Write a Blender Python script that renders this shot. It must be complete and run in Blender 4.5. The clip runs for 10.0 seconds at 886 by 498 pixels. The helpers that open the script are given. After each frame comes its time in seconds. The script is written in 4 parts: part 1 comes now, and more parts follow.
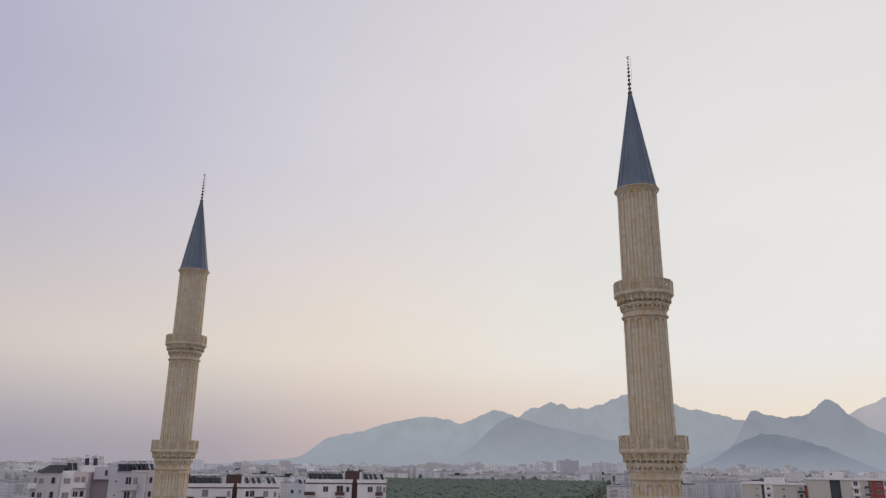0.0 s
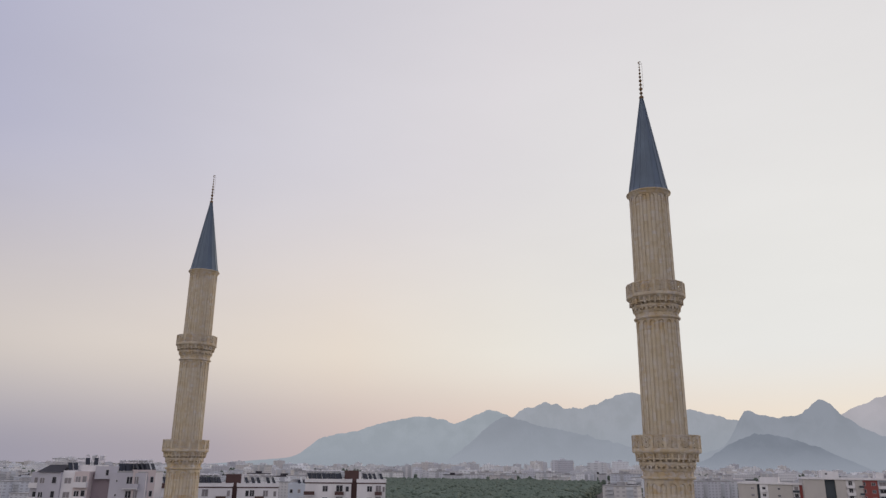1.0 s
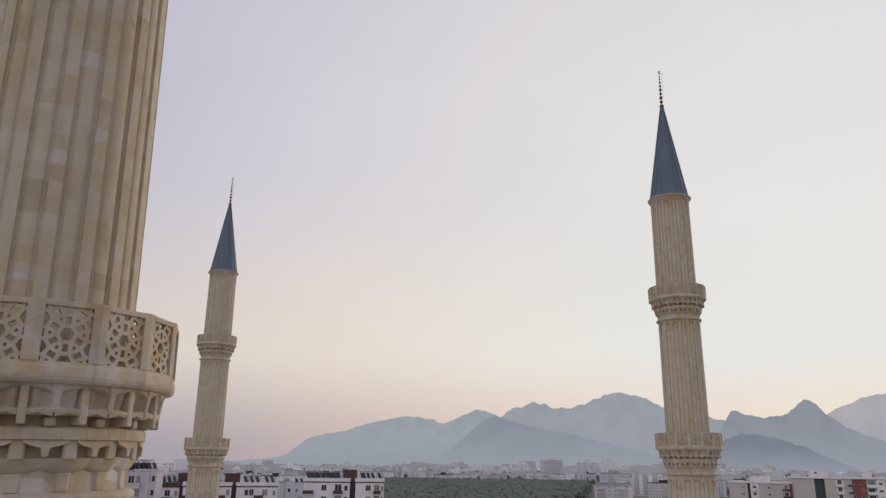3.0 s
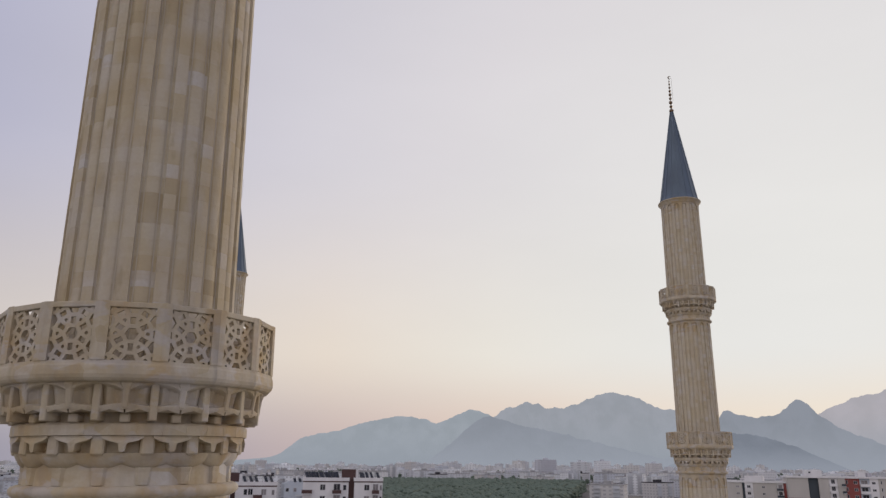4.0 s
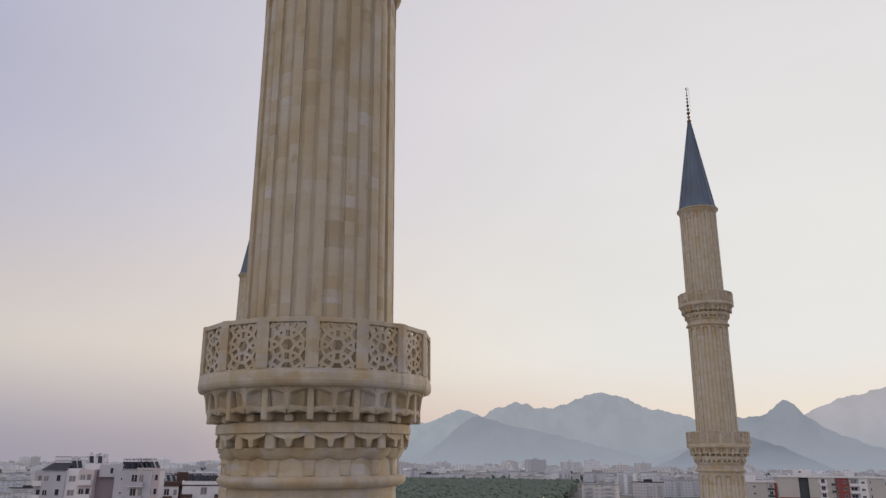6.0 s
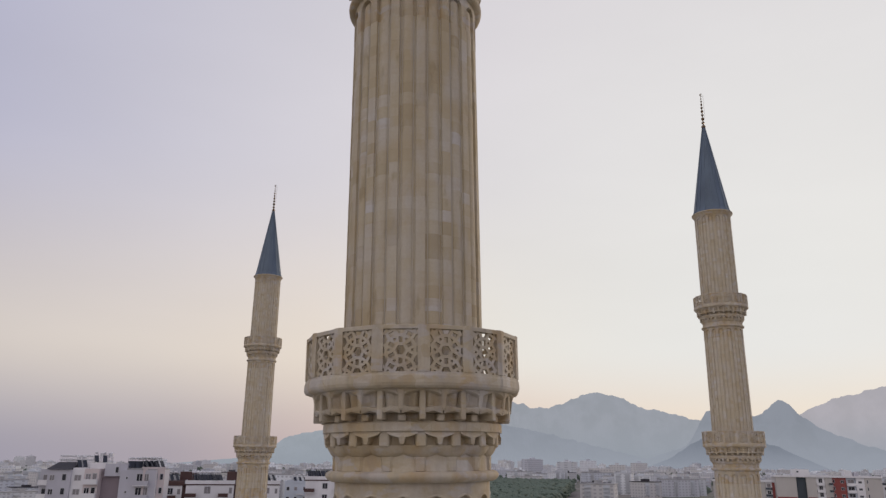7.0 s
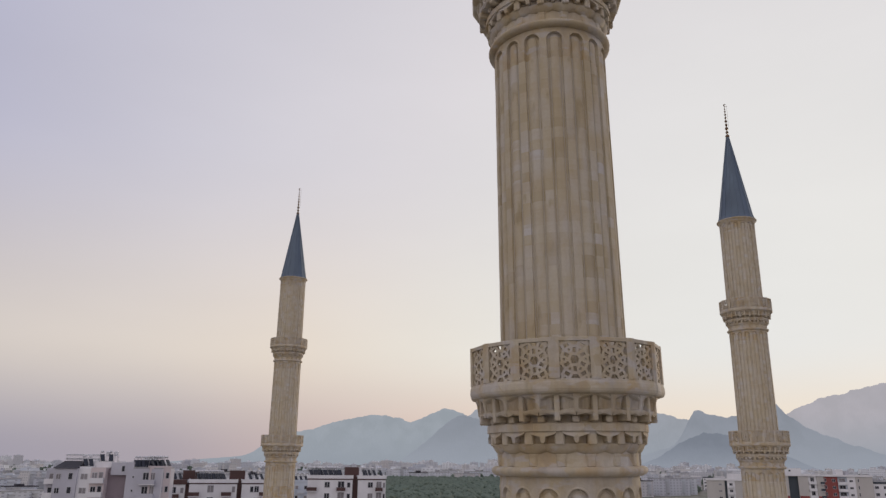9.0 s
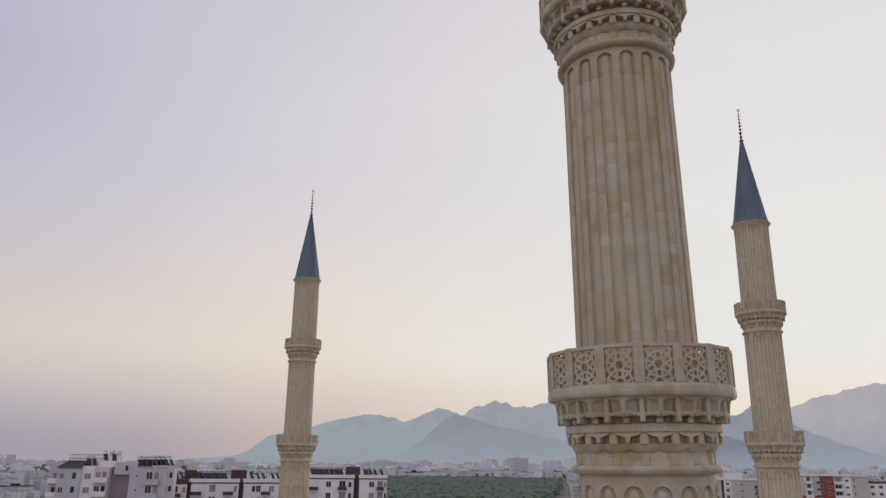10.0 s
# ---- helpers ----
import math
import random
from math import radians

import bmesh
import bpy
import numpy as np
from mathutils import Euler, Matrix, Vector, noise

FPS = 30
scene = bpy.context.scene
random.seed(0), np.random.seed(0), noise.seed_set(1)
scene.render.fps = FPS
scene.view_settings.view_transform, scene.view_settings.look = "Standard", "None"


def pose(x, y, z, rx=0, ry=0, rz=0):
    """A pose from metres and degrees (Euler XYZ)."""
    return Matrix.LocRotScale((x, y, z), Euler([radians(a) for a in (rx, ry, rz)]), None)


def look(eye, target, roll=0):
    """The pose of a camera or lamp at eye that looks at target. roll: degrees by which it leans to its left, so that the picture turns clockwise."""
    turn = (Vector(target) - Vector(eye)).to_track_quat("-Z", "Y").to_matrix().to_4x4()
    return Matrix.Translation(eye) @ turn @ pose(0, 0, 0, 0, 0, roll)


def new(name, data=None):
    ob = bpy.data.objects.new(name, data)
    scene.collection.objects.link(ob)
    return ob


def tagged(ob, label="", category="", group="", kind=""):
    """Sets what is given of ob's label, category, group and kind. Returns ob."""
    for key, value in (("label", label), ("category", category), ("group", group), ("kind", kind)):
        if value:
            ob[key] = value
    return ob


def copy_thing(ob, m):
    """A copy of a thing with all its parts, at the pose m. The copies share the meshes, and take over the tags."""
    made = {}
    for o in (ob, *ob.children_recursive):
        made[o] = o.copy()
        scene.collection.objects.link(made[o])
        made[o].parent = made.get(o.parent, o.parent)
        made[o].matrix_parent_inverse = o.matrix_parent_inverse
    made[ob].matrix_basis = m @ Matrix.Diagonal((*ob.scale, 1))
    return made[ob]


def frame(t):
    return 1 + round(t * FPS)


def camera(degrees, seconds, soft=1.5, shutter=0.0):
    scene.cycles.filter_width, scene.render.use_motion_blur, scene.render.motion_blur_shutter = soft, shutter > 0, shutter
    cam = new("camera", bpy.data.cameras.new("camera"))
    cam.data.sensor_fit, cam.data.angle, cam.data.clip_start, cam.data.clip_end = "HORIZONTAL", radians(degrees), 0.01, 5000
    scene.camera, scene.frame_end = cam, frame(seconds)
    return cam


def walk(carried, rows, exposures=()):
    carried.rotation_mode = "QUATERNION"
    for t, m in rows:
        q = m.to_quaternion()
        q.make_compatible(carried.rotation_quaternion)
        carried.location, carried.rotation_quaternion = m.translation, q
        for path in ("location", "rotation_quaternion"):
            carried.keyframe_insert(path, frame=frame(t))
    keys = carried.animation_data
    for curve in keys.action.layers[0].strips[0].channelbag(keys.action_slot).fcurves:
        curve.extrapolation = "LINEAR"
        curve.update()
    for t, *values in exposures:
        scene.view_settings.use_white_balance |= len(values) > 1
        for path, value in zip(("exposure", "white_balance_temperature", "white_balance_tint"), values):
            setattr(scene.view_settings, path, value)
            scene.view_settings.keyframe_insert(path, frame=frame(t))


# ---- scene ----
cam = camera(62.06, 10.0, soft=1.4)
# t, x, y, z, yaw, pitch, roll: a drone gliding sideways past the minarets
ROWS = [
    (0.0, -0.000, -0.000, 24.809, -0.000, 16.205, -0.616),
    (0.5, -0.738, -0.368, 24.789, -0.226, 16.204, -0.619),
    (1.0, -1.493, -0.742, 24.754, -0.443, 16.197, -0.620),
    (1.5, -2.241, -1.125, 24.704, -0.661, 16.189, -0.612),
    (2.0, -2.990, -1.509, 24.652, -0.879, 16.193, -0.603),
    (3.5, -5.269, -2.683, 24.475, -1.611, 16.192, -0.583),
    (4.0, -6.090, -3.090, 24.434, -1.878, 16.188, -0.571),
    (4.5, -6.814, -3.470, 24.419, -2.146, 16.189, -0.555),
    (5.0, -7.567, -3.906, 24.386, -2.386, 16.196, -0.556),
    (5.5, -8.350, -4.384, 24.337, -2.579, 16.198, -0.566),
    (5.7, -8.648, -4.555, 24.320, -2.646, 16.195, -0.572),
    (6.8, -10.690, -5.588, 24.233, -3.010, 16.177, -0.606),
    (7.0, -11.122, -5.797, 24.216, -3.077, 16.174, -0.612),
    (7.5, -12.000, -6.207, 24.185, -3.250, 16.166, -0.594),
    (8.0, -13.009, -6.593, 24.174, -3.447, 16.151, -0.610),
    (8.5, -13.988, -6.993, 24.141, -3.689, 16.131, -0.618),
    (9.0, -14.981, -7.409, 24.115, -3.935, 16.123, -0.614),
    (9.5, -16.078, -7.772, 24.090, -4.168, 16.112, -0.626),
    (10.0, -17.177, -8.116, 24.076, -4.402, 16.100, -0.623),
]
walk(cam, [(t, pose(x, y, z, 90 + pitch, roll, yaw)) for t, x, y, z, yaw, pitch, roll in ROWS])

# ---------------------------------------------------------------- light
SUN_AZ, SUN_EL = 46.0, 4.0          # degrees right of +y, above the horizon
GLOW_AZ = 32.0                      # the brightest haze stands over the gap in the mountains


def lin(r, g, b):
    return tuple(((c / 255) / 12.92 if c < 10 else ((c / 255 + 0.055) / 1.055) ** 2.4) for c in (r, g, b)) + (1.0,)


def ramp(nodes, stops, smooth=True):
    n = nodes.new("ShaderNodeValToRGB")
    n.color_ramp.interpolation = "B_SPLINE" if smooth == "b" else ("EASE" if smooth else "LINEAR")
    while len(n.color_ramp.elements) < len(stops):
        n.color_ramp.elements.new(0.5)
    for e, (at, c) in zip(n.color_ramp.elements, stops):
        e.position, e.color = at, c
    return n


world = bpy.data.worlds.new("dusk_sky")
scene.world = world
world.use_nodes = True
wn, wl = world.node_tree.nodes, world.node_tree.links
wn.clear()
w_out, w_bg = wn.new("ShaderNodeOutputWorld"), wn.new("ShaderNodeBackground")
w_co, w_sep, w_dot = wn.new("ShaderNodeTexCoord"), wn.new("ShaderNodeSeparateXYZ"), wn.new("ShaderNodeVectorMath")
w_dot.operation = "DOT_PRODUCT"
sun_dir = Vector((math.sin(radians(GLOW_AZ)), math.cos(radians(GLOW_AZ)), 0.14)).normalized()
w_dot.inputs[1].default_value = sun_dir
wl.new(w_co.outputs["Generated"], w_dot.inputs[0])
wl.new(w_co.outputs["Generated"], w_sep.inputs[0])
to01 = wn.new("ShaderNodeMapRange")
to01.inputs["From Min"].default_value, to01.inputs["From Max"].default_value = -1.0, 1.0
wl.new(w_dot.outputs["Value"], to01.inputs["Value"])
high = ramp(wn, [(0.0, lin(231, 225, 228)), (0.3, lin(217, 213, 223)), (0.55, lin(174, 175, 201)), (0.68, lin(174, 175, 199)), (0.80, lin(197, 195, 208)), (0.92, lin(219, 215, 219)), (1.0, lin(230, 229, 227))], False)
mid = ramp(wn, [(0.0, lin(231, 221, 220)), (0.3, lin(217, 207, 211)), (0.55, lin(184, 175, 185)), (0.72, lin(208, 199, 193)), (0.82, lin(220, 210, 201)), (0.89, lin(229, 217, 204)), (0.95, lin(231, 226, 217)), (1.0, lin(229, 229, 227))], False)
low = ramp(wn, [(0.0, lin(220, 210, 217)), (0.3, lin(196, 187, 198)), (0.55, lin(156, 151, 166)), (0.74, lin(158, 154, 167)), (0.83, lin(171, 162, 170)), (0.91, lin(205, 184, 179)), (0.96, lin(226, 200, 184)), (1.0, lin(238, 221, 199))], False)
for r in (high, mid, low):
    wl.new(to01.outputs[0], r.inputs[0])
k1, k2 = wn.new("ShaderNodeMapRange"), wn.new("ShaderNodeMapRange")
for k, a, b in ((k1, 0.0, 0.15), (k2, 0.10, 0.40)):
    k.interpolation_type = "SMOOTHSTEP"
    k.inputs["From Min"].default_value, k.inputs["From Max"].default_value = a, b
    wl.new(w_sep.outputs["Z"], k.inputs["Value"])
m1, m2 = wn.new("ShaderNodeMix"), wn.new("ShaderNodeMix")
for m in (m1, m2):
    m.data_type = "RGBA"
wl.new(k1.outputs[0], m1.inputs["Factor"])
wl.new(low.outputs[0], m1.inputs[6])
wl.new(mid.outputs[0], m1.inputs[7])
wl.new(k2.outputs[0], m2.inputs["Factor"])
wl.new(m1.outputs[2], m2.inputs[6])
wl.new(high.outputs[0], m2.inputs[7])
# faint high cloud veil
veil = wn.new("ShaderNodeTexNoise")
veil.inputs["Scale"].default_value, veil.inputs["Detail"].default_value = 2.2, 5.0
veil_map = wn.new("ShaderNodeMapping")
veil_map.inputs["Scale"].default_value, veil_map.inputs["Rotation"].default_value = (1.0, 1.0, 3.2), (0.0, radians(32), 0.0)
wl.new(w_co.outputs["Generated"], veil_map.inputs[0])
wl.new(veil_map.outputs[0], veil.inputs["Vector"])
veil_r = wn.new("ShaderNodeMapRange")
veil_r.inputs["To Min"].default_value, veil_r.inputs["To Max"].default_value = 0.94, 1.06
wl.new(veil.outputs[0], veil_r.inputs[0])
tint = wn.new("ShaderNodeVectorMath")
tint.operation = "SCALE"
wl.new(m2.outputs[2], tint.inputs[0])
wl.new(veil_r.outputs[0], tint.inputs["Scale"])
sky = wn.new("ShaderNodeTexSky")
sky.sky_type, sky.sun_disc = "NISHITA", False
sky.sun_elevation, sky.sun_rotation, sky.dust_density = radians(SUN_EL), radians(SUN_AZ), 3.0
sky_s = wn.new("ShaderNodeVectorMath")
sky_s.operation = "SCALE"
sky_s.inputs["Scale"].default_value = 0.0015
wl.new(sky.outputs[0], sky_s.inputs[0])
add = wn.new("ShaderNodeVectorMath")
wl.new(tint.outputs[0], add.inputs[0])
wl.new(sky_s.outputs[0], add.inputs[1])
wl.new(add.outputs[0], w_bg.inputs["Color"])
w_bg.inputs["Strength"].default_value = 1.0
wl.new(w_bg.outputs[0], w_out.inputs[0])

sun = new("sun", bpy.data.lights.new("sun", "SUN"))
sun.data.energy, sun.data.angle, sun.data.color = 1.4, radians(12), (1.0, 0.82, 0.62)
sun.matrix_world = look((0, 0, 60), Vector((0, 0, 60)) - Vector((math.sin(radians(SUN_AZ)), math.cos(radians(SUN_AZ)), math.tan(radians(SUN_EL)))))


# ---------------------------------------------------------------- materials
def material(name, rough=0.8, metal=0.0):
    m = bpy.data.materials.new(name)
    m.use_nodes = True
    b = m.node_tree.nodes["Principled BSDF"]
    b.inputs["Roughness"].default_value, b.inputs["Metallic"].default_value = rough, metal
    return m, m.node_tree.nodes, m.node_tree.links, b


def world_noise(n, l, scale, detail=4.0, stretch=(1, 1, 1)):
    g, mp, t = n.new("ShaderNodeNewGeometry"), n.new("ShaderNodeMapping"), n.new("ShaderNodeTexNoise")
    mp.inputs["Scale"].default_value = stretch
    t.inputs["Scale"].default_value, t.inputs["Detail"].default_value = scale, detail
    l.new(g.outputs["Position"], mp.inputs[0])
    l.new(mp.outputs[0], t.inputs["Vector"])
    return t.outputs[0]


def mixed(n, l, fac, a, b, blend="MIX"):
    m = n.new("ShaderNodeMix")
    m.data_type, m.blend_type = "RGBA", blend
    for sock, v in ((m.inputs["Factor"], fac), (m.inputs[6], a), (m.inputs[7], b)):
        if isinstance(v, bpy.types.NodeSocket):
            l.new(v, sock)
        else:
            sock.default_value = v
    return m.outputs[2]


def ranged(n, l, v, a, b, c, d):
    r = n.new("ShaderNodeMapRange")
    for i, x in zip((1, 2, 3, 4), (a, b, c, d)):
        r.inputs[i].default_value = x
    l.new(v, r.inputs[0])
    return r.outputs[0]


def bumped(n, l, b, h, strength, dist):
    k = n.new("ShaderNodeBump")
    k.inputs["Strength"].default_value, k.inputs["Distance"].default_value = strength, dist
    l.new(h, k.inputs["Height"])
    l.new(k.outputs[0], b.inputs["Normal"])


def stone(name, mode, joined=False):
    """Warm limestone; mode picks what tells one block from the next, joined takes islands for blocks."""
    m, n, l, b = material(name, 0.85)
    if mode == "object" and not joined:
        rnd = n.new("ShaderNodeObjectInfo").outputs["Random"]
    elif mode != "plain":
        rnd = n.new("ShaderNodeNewGeometry").outputs["Random Per Island"]
    else:
        cell, where = n.new("ShaderNodeTexVoronoi"), n.new("ShaderNodeNewGeometry")
        cell.inputs["Scale"].default_value = 2.6
        l.new(where.outputs["Position"], cell.inputs["Vector"])
        parts = n.new("ShaderNodeSeparateColor")
        l.new(cell.outputs["Color"], parts.inputs[0])
        rnd = parts.outputs[0]
    blocks = ramp(n, [(0.0, (0.40, 0.325, 0.21, 1)), (0.16, (0.495, 0.42, 0.285, 1)), (0.45, (0.545, 0.48, 0.355, 1)), (0.75, (0.555, 0.495, 0.38, 1)), (0.90, (0.58, 0.53, 0.43, 1)), (0.96, (0.59, 0.56, 0.52, 1)), (1.0, (0.62, 0.62, 0.63, 1))], False)
    l.new(rnd, blocks.inputs[0])
    tone = mixed(n, l, 0.2 if mode == "plain" else (0.06 if mode == "object" else 0.3), blocks.outputs[0], (0.53, 0.475, 0.375, 1) if mode == "island" else (0.535, 0.465, 0.34, 1))
    stain = ranged(n, l, world_noise(n, l, 0.8, 6.0, (1, 1, 0.25)), 0.38, 0.68, 0.0, 0.3 if mode == "island" else 0.75)
    c = mixed(n, l, stain, tone, (0.455, 0.36, 0.21, 1))
    if mode != "plain":
        bed = ranged(n, l, world_noise(n, l, 0.9, 3.0, (0.45, 0.45, 3.4)), 0.50, 0.60, 0.0, 0.45)
        c = mixed(n, l, bed, c, (0.47, 0.375, 0.24, 1))
        wet = ranged(n, l, world_noise(n, l, 3.6, 3.0, (1, 1, 0.42)), 0.60, 0.70, 0.0, 0.6 if mode == "object" else 0.12)
        c = mixed(n, l, wet, c, (0.33, 0.26, 0.15, 1))
    if mode == "plain":
        rust = ranged(n, l, world_noise(n, l, 1.7, 4.0, (1, 1, 0.8)), 0.50, 0.64, 0.0, 0.6)
        c = mixed(n, l, rust, c, (0.45, 0.30, 0.135, 1))
        bands = ranged(n, l, world_noise(n, l, 1.15, 3.0, (1, 1, 2.4)), 0.50, 0.58, 0.0, 0.5)
        c = mixed(n, l, bands, c, (0.41, 0.315, 0.19, 1))
        chalk = ranged(n, l, world_noise(n, l, 1.45, 3.0, (1.2, 1.2, 2.6)), 0.55, 0.62, 0.0, 0.55)
        c = mixed(n, l, chalk, c, (0.52, 0.505, 0.51, 1))
        soot = ranged(n, l, world_noise(n, l, 3.1, 5.0, (1, 1, 0.35)), 0.52, 0.72, 0.0, 0.55)
        c = mixed(n, l, soot, c, (0.30, 0.26, 0.22, 1))
    pale = ranged(n, l, world_noise(n, l, 2.3, 5.0, (1, 1, 0.5)), 0.45, 0.75, 0.0, 0.6)
    c = mixed(n, l, pale, c, (0.57, 0.54, 0.50, 1))
    streak = ranged(n, l, world_noise(n, l, 5.5, 5.0, (1, 1, 0.06)), 0.52, 0.75, 0.0, 0.4 if mode == "plain" else 0.15)
    c = mixed(n, l, streak, c, (0.36, 0.31, 0.25, 1))
    grain = world_noise(n, l, 18.0, 6.0)
    c = mixed(n, l, ranged(n, l, grain, 0.3, 0.7, 0.0, 0.22), c, (0.40, 0.32, 0.22, 1))
    l.new(c, b.inputs["Base Color"])
    bumped(n, l, b, world_noise(n, l, 9.0, 8.0), 0.35, 0.03)
    return m


M_STONE_UP = stone("limestone_upper", "object", True)
M_STONE_OB, M_STONE_ISLE, M_STONE = stone("limestone_block", "object"), stone("limestone_blocks", "island"), stone("limestone_carved", "plain")


def plain(name, colour, rough=0.8, metal=0.0, vary=0.12, scale=1.5, random=False, bump=0.0):
    m, n, l, b = material(name, rough, metal)
    dark = tuple(c * (1 - 2.2 * vary) for c in colour[:3]) + (1,)
    c = mixed(n, l, ranged(n, l, world_noise(n, l, scale, 6.0, (1, 1, 0.45)), 0.3, 0.75, 0.0, 1.0), tuple(colour[:3]) + (1,), dark)
    if random:
        r = n.new("ShaderNodeObjectInfo").outputs["Random"]
        c = mixed(n, l, ranged(n, l, r, 0, 1, 0, 0.30), c, (0.30, 0.27, 0.26, 1))
    l.new(c, b.inputs["Base Color"])
    if bump:
        bumped(n, l, b, world_noise(n, l, scale * 12, 5.0), bump, 0.02)
    return m


M_MORTAR = plain("mortar", (0.62, 0.57, 0.48), 0.95)
M_LEAD = plain("blue_lead_sheet", (0.115, 0.155, 0.205), 0.45, 0.25, 0.14, 0.9)
M_SEAM = plain("lead_seam", (0.14, 0.18, 0.23), 0.4, 0.4)
M_GILT = plain("weathered_brass", (0.20, 0.13, 0.075), 0.45, 0.7)
M_WHITE = plain("white_plaster", (0.80, 0.79, 0.80), 0.9, 0, 0.07, 0.35)
M_LILAC = plain("greyish_plaster", (0.535, 0.53, 0.58), 0.9, 0, 0.07, 0.3)
M_PINK = plain("pinkish_plaster", (0.66, 0.58, 0.57), 0.9, 0, 0.06, 0.3)
M_MAUVE = plain("mauve_brown_plaster", (0.30, 0.25, 0.275), 0.9, 0, 0.08, 0.3)
M_BROWN = plain("red_brown_plaster", (0.105, 0.06, 0.055), 0.9, 0, 0.1, 0.4)
M_BLUISH = plain("bluish_plaster", (0.56, 0.61, 0.68), 0.9, 0, 0.06, 0.3)
M_BEIGE = plain("beige_plaster", (0.53, 0.505, 0.475), 0.9, 0, 0.05, 0.3)
M_RED = plain("brick_red_plaster", (0.30, 0.085, 0.075), 0.9, 0, 0.08, 0.3)
M_SLATE = plain("dark_slate_panel", (0.055, 0.07, 0.085), 0.7, 0, 0.1, 0.3)
M_ROOF = plain("dark_roof_tile", (0.045, 0.043, 0.052), 0.8, 0, 0.15, 0.8)
M_FLAT = plain("flat_roof_screed", (0.40, 0.40, 0.41), 0.95, 0, 0.15, 0.4)
M_PANEL = plain("solar_collector_glass", (0.018, 0.022, 0.032), 0.2, 0.0, 0.1, 2.0)
M_TANK = plain("white_tank", (0.68, 0.68, 0.70), 0.5, 0, 0.1, 3.0)
M_STEEL = plain("galvanised_steel", (0.34, 0.34, 0.36), 0.5, 0.6)
M_FRAME = plain("window_frame", (0.62, 0.62, 0.64), 0.6)
M_GLASS = plain("dark_window_glass", (0.035, 0.037, 0.047), 0.15, 0, 0.2, 0.6)
M_CURTAIN = plain("curtained_glass", (0.30, 0.28, 0.29), 0.3, 0, 0.2, 0.6)


def far_wall(name, tone):
    """Distant apartment walls, haze put into their tones, with rows of windows too small to build."""
    m, n, l, b = material(name, 0.9)
    co, sep = n.new("ShaderNodeTexCoord"), n.new("ShaderNodeSeparateXYZ")
    l.new(co.outputs["Object"], sep.inputs[0])

    def math_(op, a, c):
        k = n.new("ShaderNodeMath")
        k.operation = op
        for i, v in enumerate((a, c)):
            if isinstance(v, bpy.types.NodeSocket):
                l.new(v, k.inputs[i])
            else:
                k.inputs[i].default_value = v
        return k.outputs[0]
    side = math_("ADD", sep.outputs[0], math_("MULTIPLY", sep.outputs[1], 1.0))
    fu = math_("FRACT", math_("DIVIDE", side, 3.3), 0)
    fz = math_("FRACT", math_("DIVIDE", sep.outputs[2], 3.0), 0)
    mask = math_("MULTIPLY", math_("MULTIPLY", math_("GREATER_THAN", fu, 0.25), math_("LESS_THAN", fu, 0.72)), math_("MULTIPLY", math_("GREATER_THAN", fz, 0.34), math_("LESS_THAN", fz, 0.80)))
    g = n.new("ShaderNodeNewGeometry")
    sn = n.new("ShaderNodeSeparateXYZ")
    l.new(g.outputs["Normal"], sn.inputs[0])
    mask = math_("MULTIPLY", mask, math_("LESS_THAN", math_("ABSOLUTE", sn.outputs[2], 0), 0.5))
    r1 = math_("FRACT", math_("MULTIPLY", math_("ADD", n.new("ShaderNodeObjectInfo").outputs["Random"], g.outputs["Random Per Island"]), 3.7), 0)
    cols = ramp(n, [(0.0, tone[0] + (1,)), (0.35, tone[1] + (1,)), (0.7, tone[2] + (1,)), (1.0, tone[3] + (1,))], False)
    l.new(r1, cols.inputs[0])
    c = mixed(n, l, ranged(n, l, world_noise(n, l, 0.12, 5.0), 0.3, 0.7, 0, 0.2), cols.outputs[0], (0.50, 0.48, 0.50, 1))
    c = mixed(n, l, math_("MULTIPLY", mask, 0.48), c, (0.22, 0.22, 0.26, 1))
    l.new(c, b.inputs["Base Color"])
    return m


# haze over the city is put into these pale, mostly bluish wall colours
HAZY_TONES = ((0.60, 0.64, 0.70), (0.60, 0.585, 0.57), (0.82, 0.85, 0.88), (0.46, 0.47, 0.52))
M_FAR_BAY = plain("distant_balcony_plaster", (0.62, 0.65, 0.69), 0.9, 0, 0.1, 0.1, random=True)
M_FAR = far_wall("distant_hazed_plaster", HAZY_TONES)


def leaves(name, a, b_):
    m, n, l, b = material(name, 0.9)
    r = n.new("ShaderNodeNewGeometry").outputs["Random Per Island"]
    c = mixed(n, l, r, a + (1,), b_ + (1,))
    c = mixed(n, l, ranged(n, l, world_noise(n, l, 0.02, 3.0), 0.35, 0.65, 0, 0.4), c, (0.115, 0.14, 0.10, 1))
    l.new(c, b.inputs["Base Color"])
    return m


M_PINE = leaves("pine_needles", (0.118, 0.160, 0.125), (0.135, 0.178, 0.138))
M_GROUND, gn, gl, gb = material("dry_ground", 0.95)
g_c = mixed(gn, gl, ranged(gn, gl, world_noise(gn, gl, 0.012, 6.0), 0.4, 0.6, 0, 1), (0.20, 0.18, 0.165, 1), (0.115, 0.125, 0.085, 1))
g_c = mixed(gn, gl, ranged(gn, gl, world_noise(gn, gl, 0.15, 5.0), 0.4, 0.7, 0, 0.6), g_c, (0.27, 0.25, 0.24, 1))
gl.new(g_c, gb.inputs["Base Color"])
bumped(gn, gl, gb, world_noise(gn, gl, 0.6, 5.0), 0.4, 0.3)


